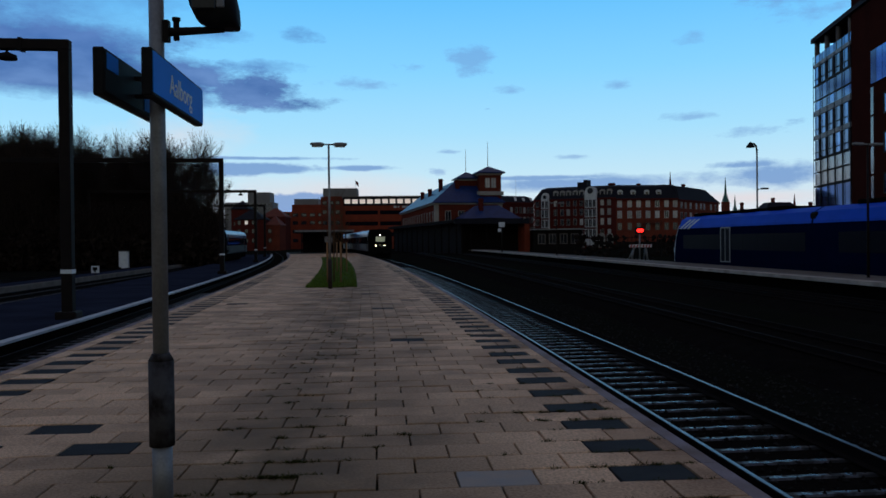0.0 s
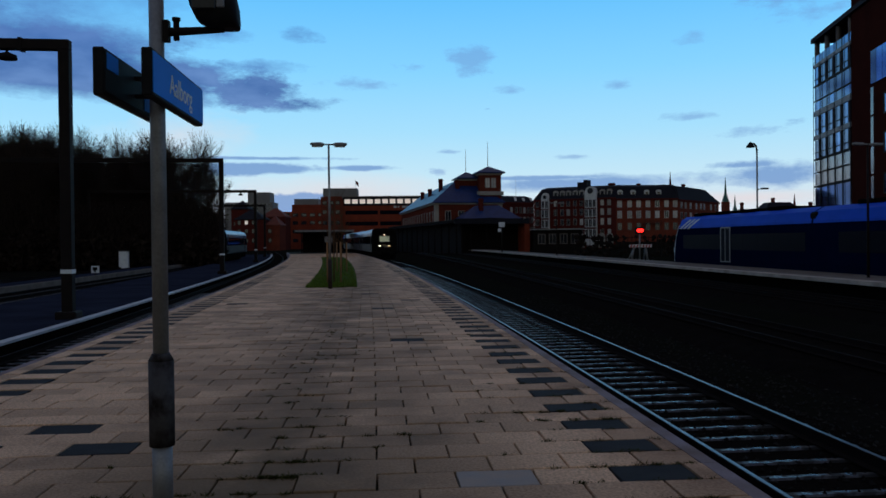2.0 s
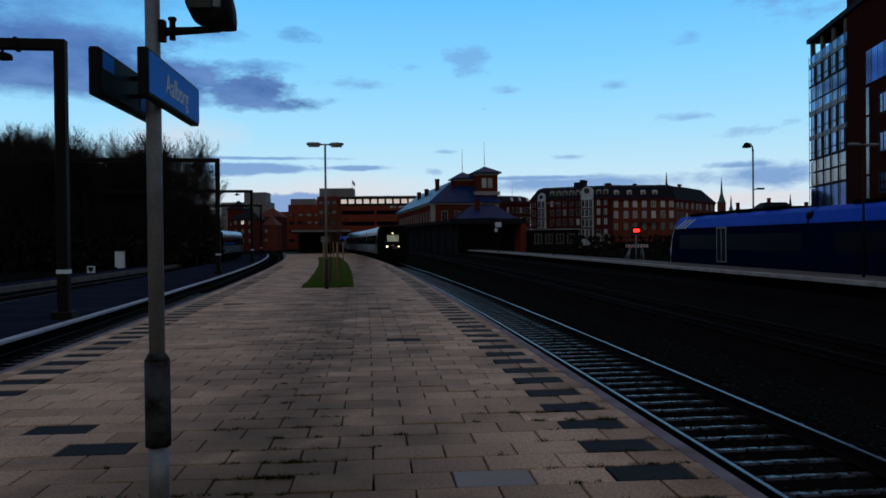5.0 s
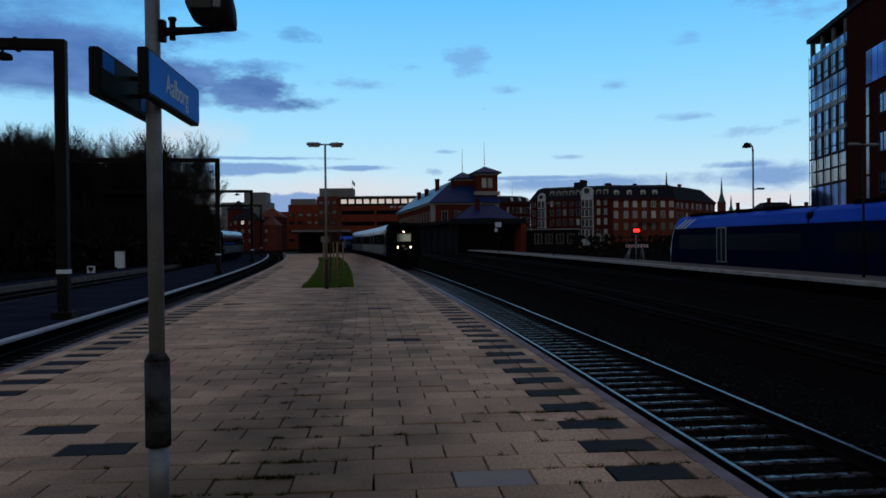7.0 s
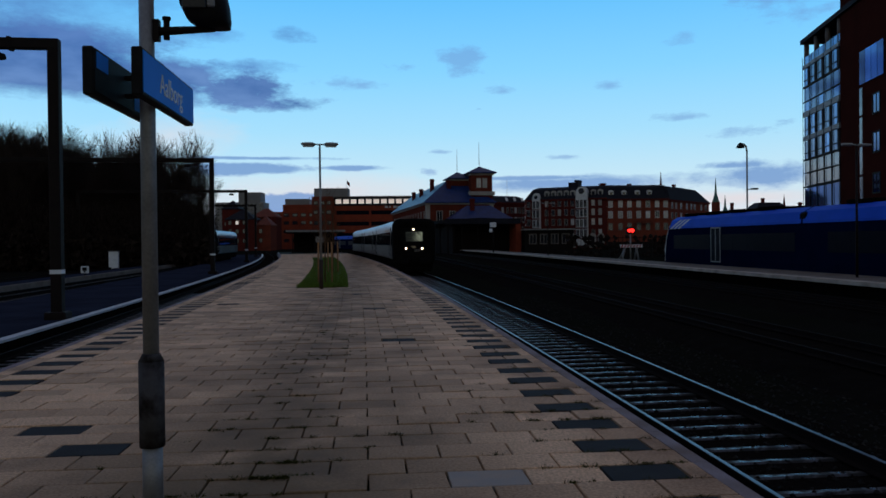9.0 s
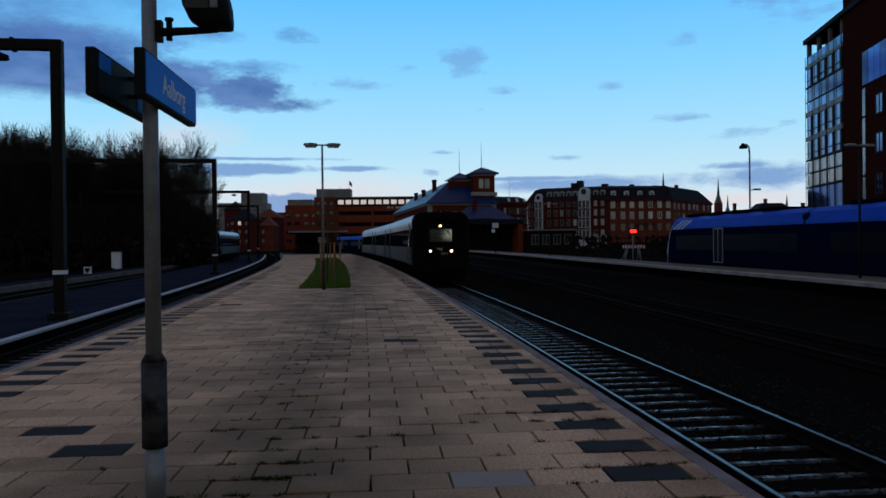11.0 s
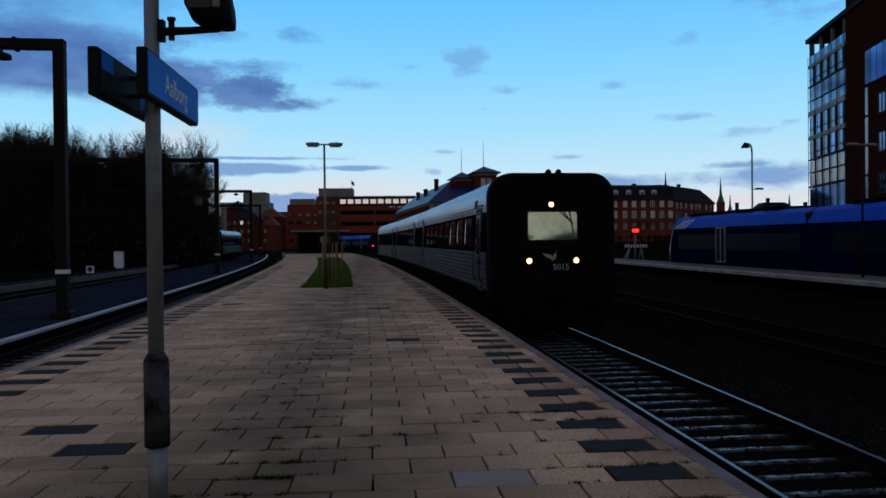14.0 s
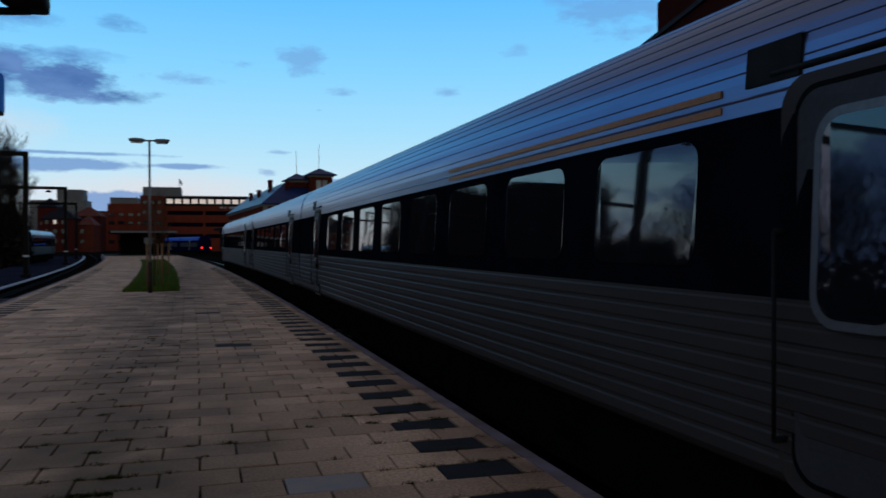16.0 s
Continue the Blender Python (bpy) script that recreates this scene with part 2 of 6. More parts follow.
LAMP_GREY = material("lamp_housing", (0.26, 0.26, 0.26), 0.5, second=(0.17, 0.17, 0.17), scale=5, fine=50)
LENS = material("lamp_glass", (0.55, 0.56, 0.56), 0.25, second=(0.45, 0.45, 0.44), scale=6, fine=40)
BRICK = material("red_brick", (0.27, 0.054, 0.028), 0.9, spec=0.0, second=(0.18, 0.038, 0.022), scale=0.5, fine=9, fine_amount=0.3)
BRICK_DARK = material("dark_brick", (0.20, 0.045, 0.026), 0.9, spec=0.05, second=(0.12, 0.032, 0.021), scale=0.5, fine=9, fine_amount=0.3)
BRICK_DEEP = material("deep_red_brick", (0.11, 0.019, 0.015), 0.9, spec=0.05, second=(0.07, 0.016, 0.013), scale=0.5, fine=9, fine_amount=0.3)
BRICK_STATION = material("station_brick", (0.15, 0.032, 0.019), 0.9, spec=0.0, second=(0.09, 0.024, 0.016), scale=0.5, fine=9, fine_amount=0.3)
BRICK_OFFICE = material("brown_black_brick", (0.050, 0.013, 0.010), 0.9, spec=0.0, second=(0.034, 0.010, 0.008), scale=0.5, fine=9, fine_amount=0.3)
SLATE = material("slate_roof", (0.012, 0.034, 0.13), 0.40, spec=0.22, second=(0.008, 0.022, 0.085), scale=0.8, fine=5, fine_amount=0.3)
ROOF_DARK = material("dark_roof", (0.013, 0.013, 0.018), 0.8, spec=0.08, second=(0.018, 0.018, 0.024), scale=0.8, fine=4)
STUCCO = material("pale_stone_trim", (0.36, 0.33, 0.29), 0.85, second=(0.26, 0.24, 0.21), scale=0.8, fine=10)
WHITE_PAINT = material("white_paint", (0.62, 0.62, 0.60), 0.6, second=(0.48, 0.48, 0.46), scale=1.5, fine=15)
GREY_PANEL = material("grey_facade", (0.22, 0.21, 0.20), 0.8, second=(0.17, 0.16, 0.155), scale=0.2, fine=3)
PANE = material("window_pane", (0.012, 0.013, 0.016), 0.08, second=(0.03, 0.032, 0.036), scale=0.3, fine=2, spec=1.0)
PANE_BLUE = material("blue_curtain_glass", (0.07, 0.18, 0.42), 0.05, 0.85, second=(0.025, 0.06, 0.16), scale=0.25, fine=1, random_tone=0.5, spread=0.3)
PANE_DEEP = material("deep_blue_glass", (0.035, 0.09, 0.24), 0.05, 0.85, second=(0.015, 0.035, 0.10), scale=0.2, fine=1, random_tone=0.4)
PANE_PALE = material("glass_with_pale_curtain", (0.26, 0.28, 0.30), 0.15, 0.6, second=(0.14, 0.15, 0.17), scale=0.4, fine=2, random_tone=0.3)
BLIND = material("window_with_pale_blind", (0.66, 0.62, 0.57), 0.5, second=(0.42, 0.40, 0.37), scale=0.6, fine=3, random_tone=0.5)
LIT = material("lit_window", (0.6, 0.55, 0.5), 0.4, glow=(1.0, 0.86, 0.78), glow_power=0.5)
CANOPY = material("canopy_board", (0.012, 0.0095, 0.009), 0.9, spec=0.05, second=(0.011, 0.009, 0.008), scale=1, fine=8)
RIM = material("pale_window_rim", (0.16, 0.16, 0.165), 0.4, 0.4, second=(0.11, 0.11, 0.115), scale=3, fine=30)
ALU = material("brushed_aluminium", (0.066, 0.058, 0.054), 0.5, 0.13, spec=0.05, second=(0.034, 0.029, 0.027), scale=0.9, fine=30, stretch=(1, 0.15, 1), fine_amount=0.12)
# the reflected sky's blue is mixed into the roof metal's own colour
ALU_ROOF = material("sky_tinted_roof", (0.17, 0.22, 0.36), 0.28, 0.95, second=(0.10, 0.13, 0.22), scale=0.8, fine=25, stretch=(1, 0.12, 1), fine_amount=0.12)
DOOR_GREY = material("grey_door_paint", (0.060, 0.060, 0.064), 0.5, 0.1, spec=0.08, second=(0.042, 0.042, 0.046), scale=2, fine=30)
BAND = material("black_window_band", (0.0035, 0.0040, 0.0065), 0.5, spec=0.0, second=(0.008, 0.009, 0.013), scale=2, fine=30)
TRAIN_GLASS = material("train_window", (0.008, 0.009, 0.011), 0.03, second=(0.011, 0.012, 0.015), scale=1, fine=5, spec=1.0)
DARK_GLASS = material("unlit_far_window", (0.003, 0.004, 0.010), 0.4, spec=0.02, second=(0.002, 0.003, 0.008), scale=1, fine=5)
RUBBER = material("front_rubber", (0.0045, 0.0040, 0.0038), 0.7, spec=0.03, second=(0.0065, 0.006, 0.0055), scale=3, fine=40, bump=0.001)
CAB_GLASS = material("cab_glass", (0.50, 0.53, 0.46), 0.04, 0.9, second=(0.46, 0.49, 0.43), scale=2, fine=6, spec=1.0)
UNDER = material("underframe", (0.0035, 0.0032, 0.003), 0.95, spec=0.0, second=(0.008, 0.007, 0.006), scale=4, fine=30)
ORANGE = material("orange_stripe", (0.42, 0.17, 0.04), 0.45, second=(0.34, 0.14, 0.035), scale=2, fine=30)
HEADLIGHT = material("headlight", (1, 0.9, 0.75), 0.3, glow=(1.0, 0.44, 0.10), glow_power=2.6)
TOPLIGHT = material("top_light", (1, 0.85, 0.7), 0.3, glow=(1.0, 0.40, 0.12), glow_power=4.0)
LAMP_CORE = material("lamp_core", (1, 0.95, 0.9), 0.3, glow=(1.0, 0.80, 0.62), glow_power=16.0)
TAIL = material("tail_light", (0.6, 0.02, 0.02), 0.3, glow=(1.0, 0.02, 0.02), glow_power=4.0)
RED_LIGHT = material("red_signal_light", (0.7, 0.02, 0.02), 0.3, glow=(1.0, 0.02, 0.015), glow_power=3.0)
GOLD = material("gold_emblem", (0.50, 0.36, 0.20), 0.45, second=(0.42, 0.30, 0.17), scale=5, fine=40)
TEXT_GREY = material("pale_numerals", (0.42, 0.40, 0.36), 0.5, second=(0.36, 0.34, 0.31), scale=5, fine=40)
# one train blue twice: brightened for the skylit shoulder, blackened for the shaded sides
BLUE_SKYLIT = material("skylit_blue_train", (0.009, 0.075, 0.58), 0.5, spec=0.04, second=(0.007, 0.058, 0.46), scale=0.8, fine=10, fine_amount=0.1)
BLUE_SHADED = material("shaded_blue_train", (0.0022, 0.0055, 0.026), 0.7, spec=0.0, second=(0.002, 0.005, 0.020), scale=0.8, fine=10, fine_amount=0.1)
BARK = material("bark", (0.040, 0.028, 0.023), 0.95, spec=0.0, second=(0.026, 0.019, 0.015), scale=3, fine=30)
LEAF = material("dry_leaf", (0.034, 0.023, 0.018), 0.95, spec=0.0, second=(0.008, 0.007, 0.005), scale=3, fine=20, random_tone=0.5, island=True)
SAPLING = material("young_bark", (0.13, 0.075, 0.042), 0.9, spec=0.0, second=(0.08, 0.045, 0.026), scale=3, fine=30)
STAKE = material("pine_stake", (0.34, 0.17, 0.07), 0.8, second=(0.24, 0.12, 0.05), scale=4, fine=40)
COPPER = material("green_copper", (0.07, 0.16, 0.13), 0.7, second=(0.05, 0.11, 0.09), scale=1, fine=6)
RED_STRIPE = material("red_reflector", (0.50, 0.03, 0.03), 0.5)
CLOTH_WHITE = material("white_flag_cloth", (0.5, 0.5, 0.5), 0.8)
RED_ROOF = material("red_tile_roof", (0.17, 0.045, 0.03), 0.8, scale=1, fine=6)

# ---- mesh helpers ----


def box(bm, x0, x1, y0, y1, z0, z1, m=None):
    v = [Vector((x, y, z)) for z in (z0, z1) for x, y in ((x0, y0), (x1, y0), (x1, y1), (x0, y1))]
    v = [bm.verts.new(m @ p if m else p) for p in v]
    for f in ((3, 2, 1, 0), (4, 5, 6, 7), (0, 1, 5, 4), (1, 2, 6, 5), (2, 3, 7, 6), (3, 0, 4, 7)):
        bm.faces.new([v[i] for i in f])
    return bm


def soft_box(bm, x0, x1, y0, y1, z0, z1, r=0.01, seg=1, m=None):
    b = bmesh.new()
    box(b, x0, x1, y0, y1, z0, z1)
    bmesh.ops.bevel(b, geom=b.edges[:], offset=r, segments=seg, affect="EDGES", profile=0.5)
    add(bm, b, m)
    return bm


def add(bm, other, m=None):
    """Joins another bmesh into bm and frees it."""
    table = {}
    for v in other.verts:
        table[v] = bm.verts.new(m @ v.co if m else v.co)
    for f in other.faces:
        nf = bm.faces.new([table[v] for v in f.verts])
        nf.smooth = f.smooth
    other.free()


def rod(bm, a, b, r0, r1=None, n=10, caps=True, smooth=True):
    a, b = Vector(a), Vector(b)
    r1 = r0 if r1 is None else r1
    d = (b - a).normalized()
    s = d.orthogonal().normalized()
    t = d.cross(s)
    rings = []
    for p, r in ((a, r0), (b, r1)):
        rings.append([bm.verts.new(p + (s * math.cos(2 * math.pi * i / n) + t * math.sin(2 * math.pi * i / n)) * r) for i in range(n)])
    for i in range(n):
        f = bm.faces.new((rings[0][i], rings[0][(i + 1) % n], rings[1][(i + 1) % n], rings[1][i]))
        f.smooth = smooth
    if caps:
        bm.faces.new(list(reversed(rings[0])))
        bm.faces.new(rings[1])
    return bm


def loft(bm, sections, closed=True, caps=True, smooth=False):
    """Joins rings of points, one after another."""
    rings = [[bm.verts.new(p) for p in s] for s in sections]
    n = len(rings[0])
    for a, b in zip(rings, rings[1:]):
        for i in range(n if closed else n - 1):
            f = bm.faces.new((a[i], a[(i + 1) % n], b[(i + 1) % n], b[i]))
            f.smooth = smooth
    if caps and closed:
        bm.faces.new(list(reversed(rings[0])))
        bm.faces.new(rings[-1])
    return bm


def mesh_of(name, bm, mat):
    bmesh.ops.recalc_face_normals(bm, faces=bm.faces[:])
    me = bpy.data.meshes.new(name)
    bm.to_mesh(me)
    bm.free()
    me.materials.append(mat)
    return me


def part(name, bm, mat, parent=None, label=""):
    ob = new(name, mesh_of(name, bm, mat))
    ob.parent = parent
    if label:
        tagged(ob, label)
    return ob


def thing(name, label, category, at=(0, 0, 0), turn=0.0, group="", kind=""):
    ob = new(name)
    ob.matrix_basis = pose(*at, 0, 0, turn)
    return tagged(ob, label, category, group, kind)


def writing(name, text, size, mat, parent, m, label="", thick=0.002):
    cu = bpy.data.curves.new(name, "FONT")
    cu.body, cu.size, cu.extrude, cu.align_x, cu.align_y = text, size, thick, "CENTER", "CENTER"
    tmp = bpy.data.objects.new(name, cu)
    scene.collection.objects.link(tmp)
    me = bpy.data.meshes.new_from_object(tmp.evaluated_get(bpy.context.evaluated_depsgraph_get()))
    bpy.data.objects.remove(tmp)
    bpy.data.curves.remove(cu)
    me.materials.clear()
    me.materials.append(mat)
    me.transform(m)
    ob = new(name, me)
    ob.parent = parent
    if label:
        tagged(ob, label)
    return ob


# ---- plan: x to the right, y along the platform; the station lies on a bend to the left ----
RAIL_Z = -0.55


def bend(y):
    """How far the platform and its tracks have swung to the left."""
    return -0.0085 * y - 0.0004 * y * y if y < 160 else -11.6 - 0.1365 * (y - 160)


def right_edge(y):
    return 2.66 + bend(y)


def left_edge(y):
    return -4.95 - 0.022 * y + bend(y)


def track_1(y):
    return 4.42 + bend(y)


def train_line(y):
    return 4.32 + bend(y)


def track_left(y):
    return left_edge(y) - 1.62


def low_kerb(y):
    return -7.80 - 0.020 * y + bend(y)


def straight(x0, k=0.00010):
    return lambda y: x0 - k * y * y


track_2, track_3, track_4 = straight(9.78), straight(16.95), straight(23.60)
plat_r0, plat_r1 = straight(18.75), straight(22.1)


def steps(y0, y1, near=1.5):
    ys = [y0]
    while ys[-1] < y1 - 0.01:
        ys.append(min(y1, ys[-1] + max(near, 0.06 * abs(ys[-1]))))
    return ys


def ribbon(bm, xa, xb, y0, y1, z0, z1, near=1.5):
    """A solid strip between two lines of the plan."""
    return loft(bm, [[(xa(y), y, z0), (xb(y), y, z0), (xb(y), y, z1), (xa(y), y, z1)] for y in steps(y0, y1, near)])


def shifted(line, d):
    return lambda y: line(y) + d

# ---- ground, platforms and tracks ----


def structure(name, bm, mat, label="", parent=None):
    ob = part(name, bm, mat, parent)
    return tagged(ob, label, kind="structure") if not parent else ob


def build_ground():
    bm = bmesh.new()
    v = [bm.verts.new(p) for p in ((-2500, -1500, -0.95), (2500, -1500, -0.95), (2500, 4000, -0.95), (-2500, 4000, -0.95))]
    bm.faces.new(v)
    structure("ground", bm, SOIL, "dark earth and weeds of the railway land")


def build_platform():
    bm = bmesh.new()
    ribbon(bm, shifted(left_edge, 0.15), shifted(right_edge, -0.15), -12, 150, -0.95, -0.045)
    plat = structure("platform", bm, JOINT, "island platform paved with beige concrete slabs")
    for name, line, side in (("kerb", right_edge, -1), ("kerb", left_edge, 1)):
        bm = bmesh.new()
        y = -6.0
        while y < 145:
            e = min(145, y + (1.0 if y < 45 else 4.0))
            a, b, c, d = line(y), line(e - 0.008), line(y) + side * 0.146, line(e - 0.008) + side * 0.146
            loft(bm, [[(a, y, -0.85), (c, y, -0.85), (c, y, -0.004), (a + side * 0.02, y, -0.004), (a, y, -0.03)],
                      [(b, e - 0.008, -0.85), (d, e - 0.008, -0.85), (d, e - 0.008, -0.004), (b + side * 0.02, e - 0.008, -0.004), (b, e - 0.008, -0.03)]])
            y = e
        part(name, bm, KERB, plat, "grey concrete platform kerb")
    return plat


def build_low_platform():
    bm = bmesh.new()
    ribbon(bm, shifted(low_kerb, -5.2), shifted(low_kerb, -0.25), -8, 150, -0.95, -0.42)
    low = structure("low_platform", bm, ASPHALT, "low asphalt platform with a pale kerb")
    bm = bmesh.new()
    ribbon(bm, shifted(low_kerb, -0.248), low_kerb, -8, 150, -0.46, -0.40)
    part("kerb", bm, material("pale_kerb", (0.52, 0.53, 0.56), 0.6, second=(0.36, 0.36, 0.38), scale=1.5, fine=30), low, "white-painted kerb stones")
    # near-black strip that stands for the shade below the kerb stones
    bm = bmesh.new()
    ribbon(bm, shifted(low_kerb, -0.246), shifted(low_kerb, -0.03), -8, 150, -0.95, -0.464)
    part("kerb_base", bm, UNDER, low, "kerb base, blackened as in shade")
    bm = bmesh.new()
    ribbon(bm, straight(-21.5, 0.0003), straight(-19.3, 0.0003), -8, 130, -0.95, -0.45)
    structure("far_low_platform", bm, ASPHALT, "narrow asphalt platform beside the trees")
    bm = bmesh.new()
    ribbon(bm, straight(-19.29, 0.0003), straight(-19.0, 0.0003), -8, 130, -0.95, -0.40)
    structure("far_platform_kerb", bm, CONCRETE, "weathered concrete kerb of the far platform")


def build_right_platform():
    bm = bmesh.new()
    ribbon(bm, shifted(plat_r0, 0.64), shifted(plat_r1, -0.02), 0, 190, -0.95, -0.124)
    # the shade below the overhanging edge is put into the body's black colour
    p = structure("opposite_platform", bm, UNDER, "grey opposite platform, blackened as in shade below its overhanging edge")
    bm = bmesh.new()
    ribbon(bm, shifted(plat_r0, 0.62), plat_r1, 0, 190, -0.12, -0.004)
    part("paving", bm, CONCRETE, p, "grey concrete paving")
    bm = bmesh.new()
    ribbon(bm, plat_r0, shifted(plat_r0, 0.616), 0, 190, -0.16, 0.0)
    part("edge_slab", bm, material("pale_edge", (0.52, 0.44, 0.37), 0.85, spec=0.05, second=(0.24, 0.20, 0.165), scale=1.2, fine=20), p, "pale concrete edge slabs")


RAIL_PROFILE = [(-0.07, -0.16), (0.07, -0.16), (0.07, -0.145), (0.012, -0.125), (0.012, -0.04), (0.036, -0.03), (0.036, -0.004), (0.026, 0.0),
                (-0.026, 0.0), (-0.036, -0.004), (-0.036, -0.03), (-0.012, -0.04), (-0.012, -0.125), (-0.07, -0.145)]


def sleeper_mesh():
    bm = bmesh.new()
    for x0, x1 in ((-1.25, 1.25),):
        soft_box(bm, x0, x1, -0.06, 0.06, -0.20, 0.0, 0.02)
    return mesh_of("sleeper", bm, WET_CONCRETE)


SLEEPER = sleeper_mesh()


def build_track(name, line, y0, y1, label, sleepers=None, near=1.5, bright=False, half=0.7535):
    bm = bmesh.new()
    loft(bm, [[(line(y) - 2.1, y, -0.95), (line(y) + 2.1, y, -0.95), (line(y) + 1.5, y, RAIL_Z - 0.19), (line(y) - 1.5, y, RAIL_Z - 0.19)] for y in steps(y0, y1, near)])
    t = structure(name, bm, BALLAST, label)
    for s in (-half, half):
        bm = bmesh.new()
        loft(bm, [[(line(y) + s + px, y, RAIL_Z + pz) for px, pz in RAIL_PROFILE] for y in steps(y0, y1, near)], smooth=False)
        r = part("rail", bm, RAIL_DULL, t, "brown rail with a worn bright top" if bright else "dull brown rail")
        if bright:
            bm = bmesh.new()
            loft(bm, [[(line(y) + s + px, y, RAIL_Z + pz) for px, pz in ((-0.024, 0.0005), (0.024, 0.0005), (0.022, 0.003), (-0.022, 0.003))] for y in steps(y0, y1, near)])
            part("running_band", bm, RAIL, r, "bright worn running band")
    if sleepers:
        y = sleepers[0]
        while y < sleepers[1]:
            o = new("sleeper", SLEEPER)
            o.parent = t
            o.matrix_basis = pose(line(y), y, RAIL_Z - 0.165, 0, 0, math.degrees(math.atan(-(line(y + 0.5) - line(y - 0.5)))))
            y += 0.54
    return t


def build_stones():
    """Loose ballast near the platform, each stone its own lump."""
    rnd = random.Random(5)
    verts, faces = [], []
    for k in range(9000):
        y = 4 + 34 * rnd.random() ** 1.6
        x = 2.75 + rnd.random() * 6.6 + bend(y)
        d = abs(x - track_1(y))
        if 0.62 < d < 0.86:
            continue
        z = RAIL_Z - 0.185 if d < 1.5 else max(-0.93, RAIL_Z - 0.19 - (d - 1.5) * 0.36)
        r = rnd.uniform(0.018, 0.042)
        a = rnd.random() * 6.28
        base = len(verts)
        for i in range(4):
            q = a + i * 1.5708 + rnd.uniform(-0.3, 0.3)
            s = r * rnd.uniform(0.7, 1.2)
            verts.append((x + math.cos(q) * s, y + math.sin(q) * s, z + rnd.uniform(0, 0.5) * r))
        verts.append((x + rnd.uniform(-.3, .3) * r, y + rnd.uniform(-.3, .3) * r, z + r * rnd.uniform(0.8, 1.3)))
        faces += [(base + i, base + (i + 1) % 4, base + 4) for i in range(4)]
    me = bpy.data.meshes.new("ballast_stones")
    me.from_pydata(verts, [], faces)
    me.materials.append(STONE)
    tagged(new("ballast_stones", me), "dark crushed stone lying between the tracks", "ballast", kind="stuff")


# ---- things on the platform ----


def build_sign_post():
    # post: foot pipe, wide rusty sleeve, slim mast
    p = thing("sign_post", "grey steel post with a rusty sleeve carrying station signs", "sign post", (-1.505, 5.42, 0), 0)
    bm = bmesh.new()
    rod(bm, (0, 0, -0.04), (0, 0, 0.44), 0.066, n=20)
    part("foot", bm, GALV, p)
    bm = bmesh.new()
    rod(bm, (0, 0, 0.40), (0, 0, 0.97), 0.083, n=20)
    rod(bm, (0, 0, 0.97), (0, 0, 1.02), 0.083, 0.056, n=20)
    part("sleeve", bm, material("worn_sleeve_paint", (0.012, 0.008, 0.007), 0.7, spec=0.05, second=(0.065, 0.062, 0.064), scale=4.2, fine=40, spread=0.14, bump=0.001), p, "dark rusty sleeve with worn paint")
    bm = bmesh.new()
    rod(bm, (0, 0, 0.9), (0, 0, 4.2), 0.052, 0.048, n=20)
    part("mast", bm, GALV, p)
    bm = bmesh.new()
    for z in (2.74, 2.86):
        box(bm, -0.20, 0.06, 0.02, 0.06, z - 0.012, z + 0.012)
    part("bracket", bm, DARK_STEEL, p)
    # lamp on an arm
    bm = bmesh.new()
    box(bm, 0.045, 0.085, -0.03, 0.03, 3.10, 3.24)
    rod(bm, (0.08, 0, 3.165), (0.43, 0, 3.185), 0.030, 0.022, n=10)
    rod(bm, (0.42, 0, 3.17), (0.42, 0, 3.24), 0.030, n=10)
    rod(bm, (0.13, 0, 3.11), (0.13, 0, 3.24), 0.020, n=10)
    rod(bm, (0.13, 0, 3.24), (0.13, 0, 3.26), 0.028, n=10)
    part("arm", bm, DARK_STEEL, p)


def sign(name, x, label, front):
    s = thing(name, label, "station sign", (x, 5.53, 2.79), 0, "station name signs")
    bm = bmesh.new()
    soft_box(bm, -0.035, 0.030, -0.66, 0.66, -0.145, 0.145, 0.008)
    part("box", bm, BLACK, s, "black sign housing")
    bm = bmesh.new()
    box(bm, 0.030, 0.036, -0.645, 0.645, -0.125, 0.125)
    part("face", bm, SIGN_BLUE if front else BLACK, s)
    if front:
        writing("lettering", "Aalborg", 0.185, SIGN_WHITE, s, pose(0.0375, 0.0, -0.01, 90, 0, 90), "white lettering")
    else:
        # the other sign's blue light on this face, laid on as coloured plates
        for a, b, z0, z1 in ((-0.62, -0.42, 0.02, 0.12), (0.12, 0.27, -0.11, 0.05)):
            bm = bmesh.new()
            box(bm, 0.036, 0.040, a, b, z0, z1)
            part("face_patch", bm, SIGN_BLUE, s, "painted blue reflection on the dark face")


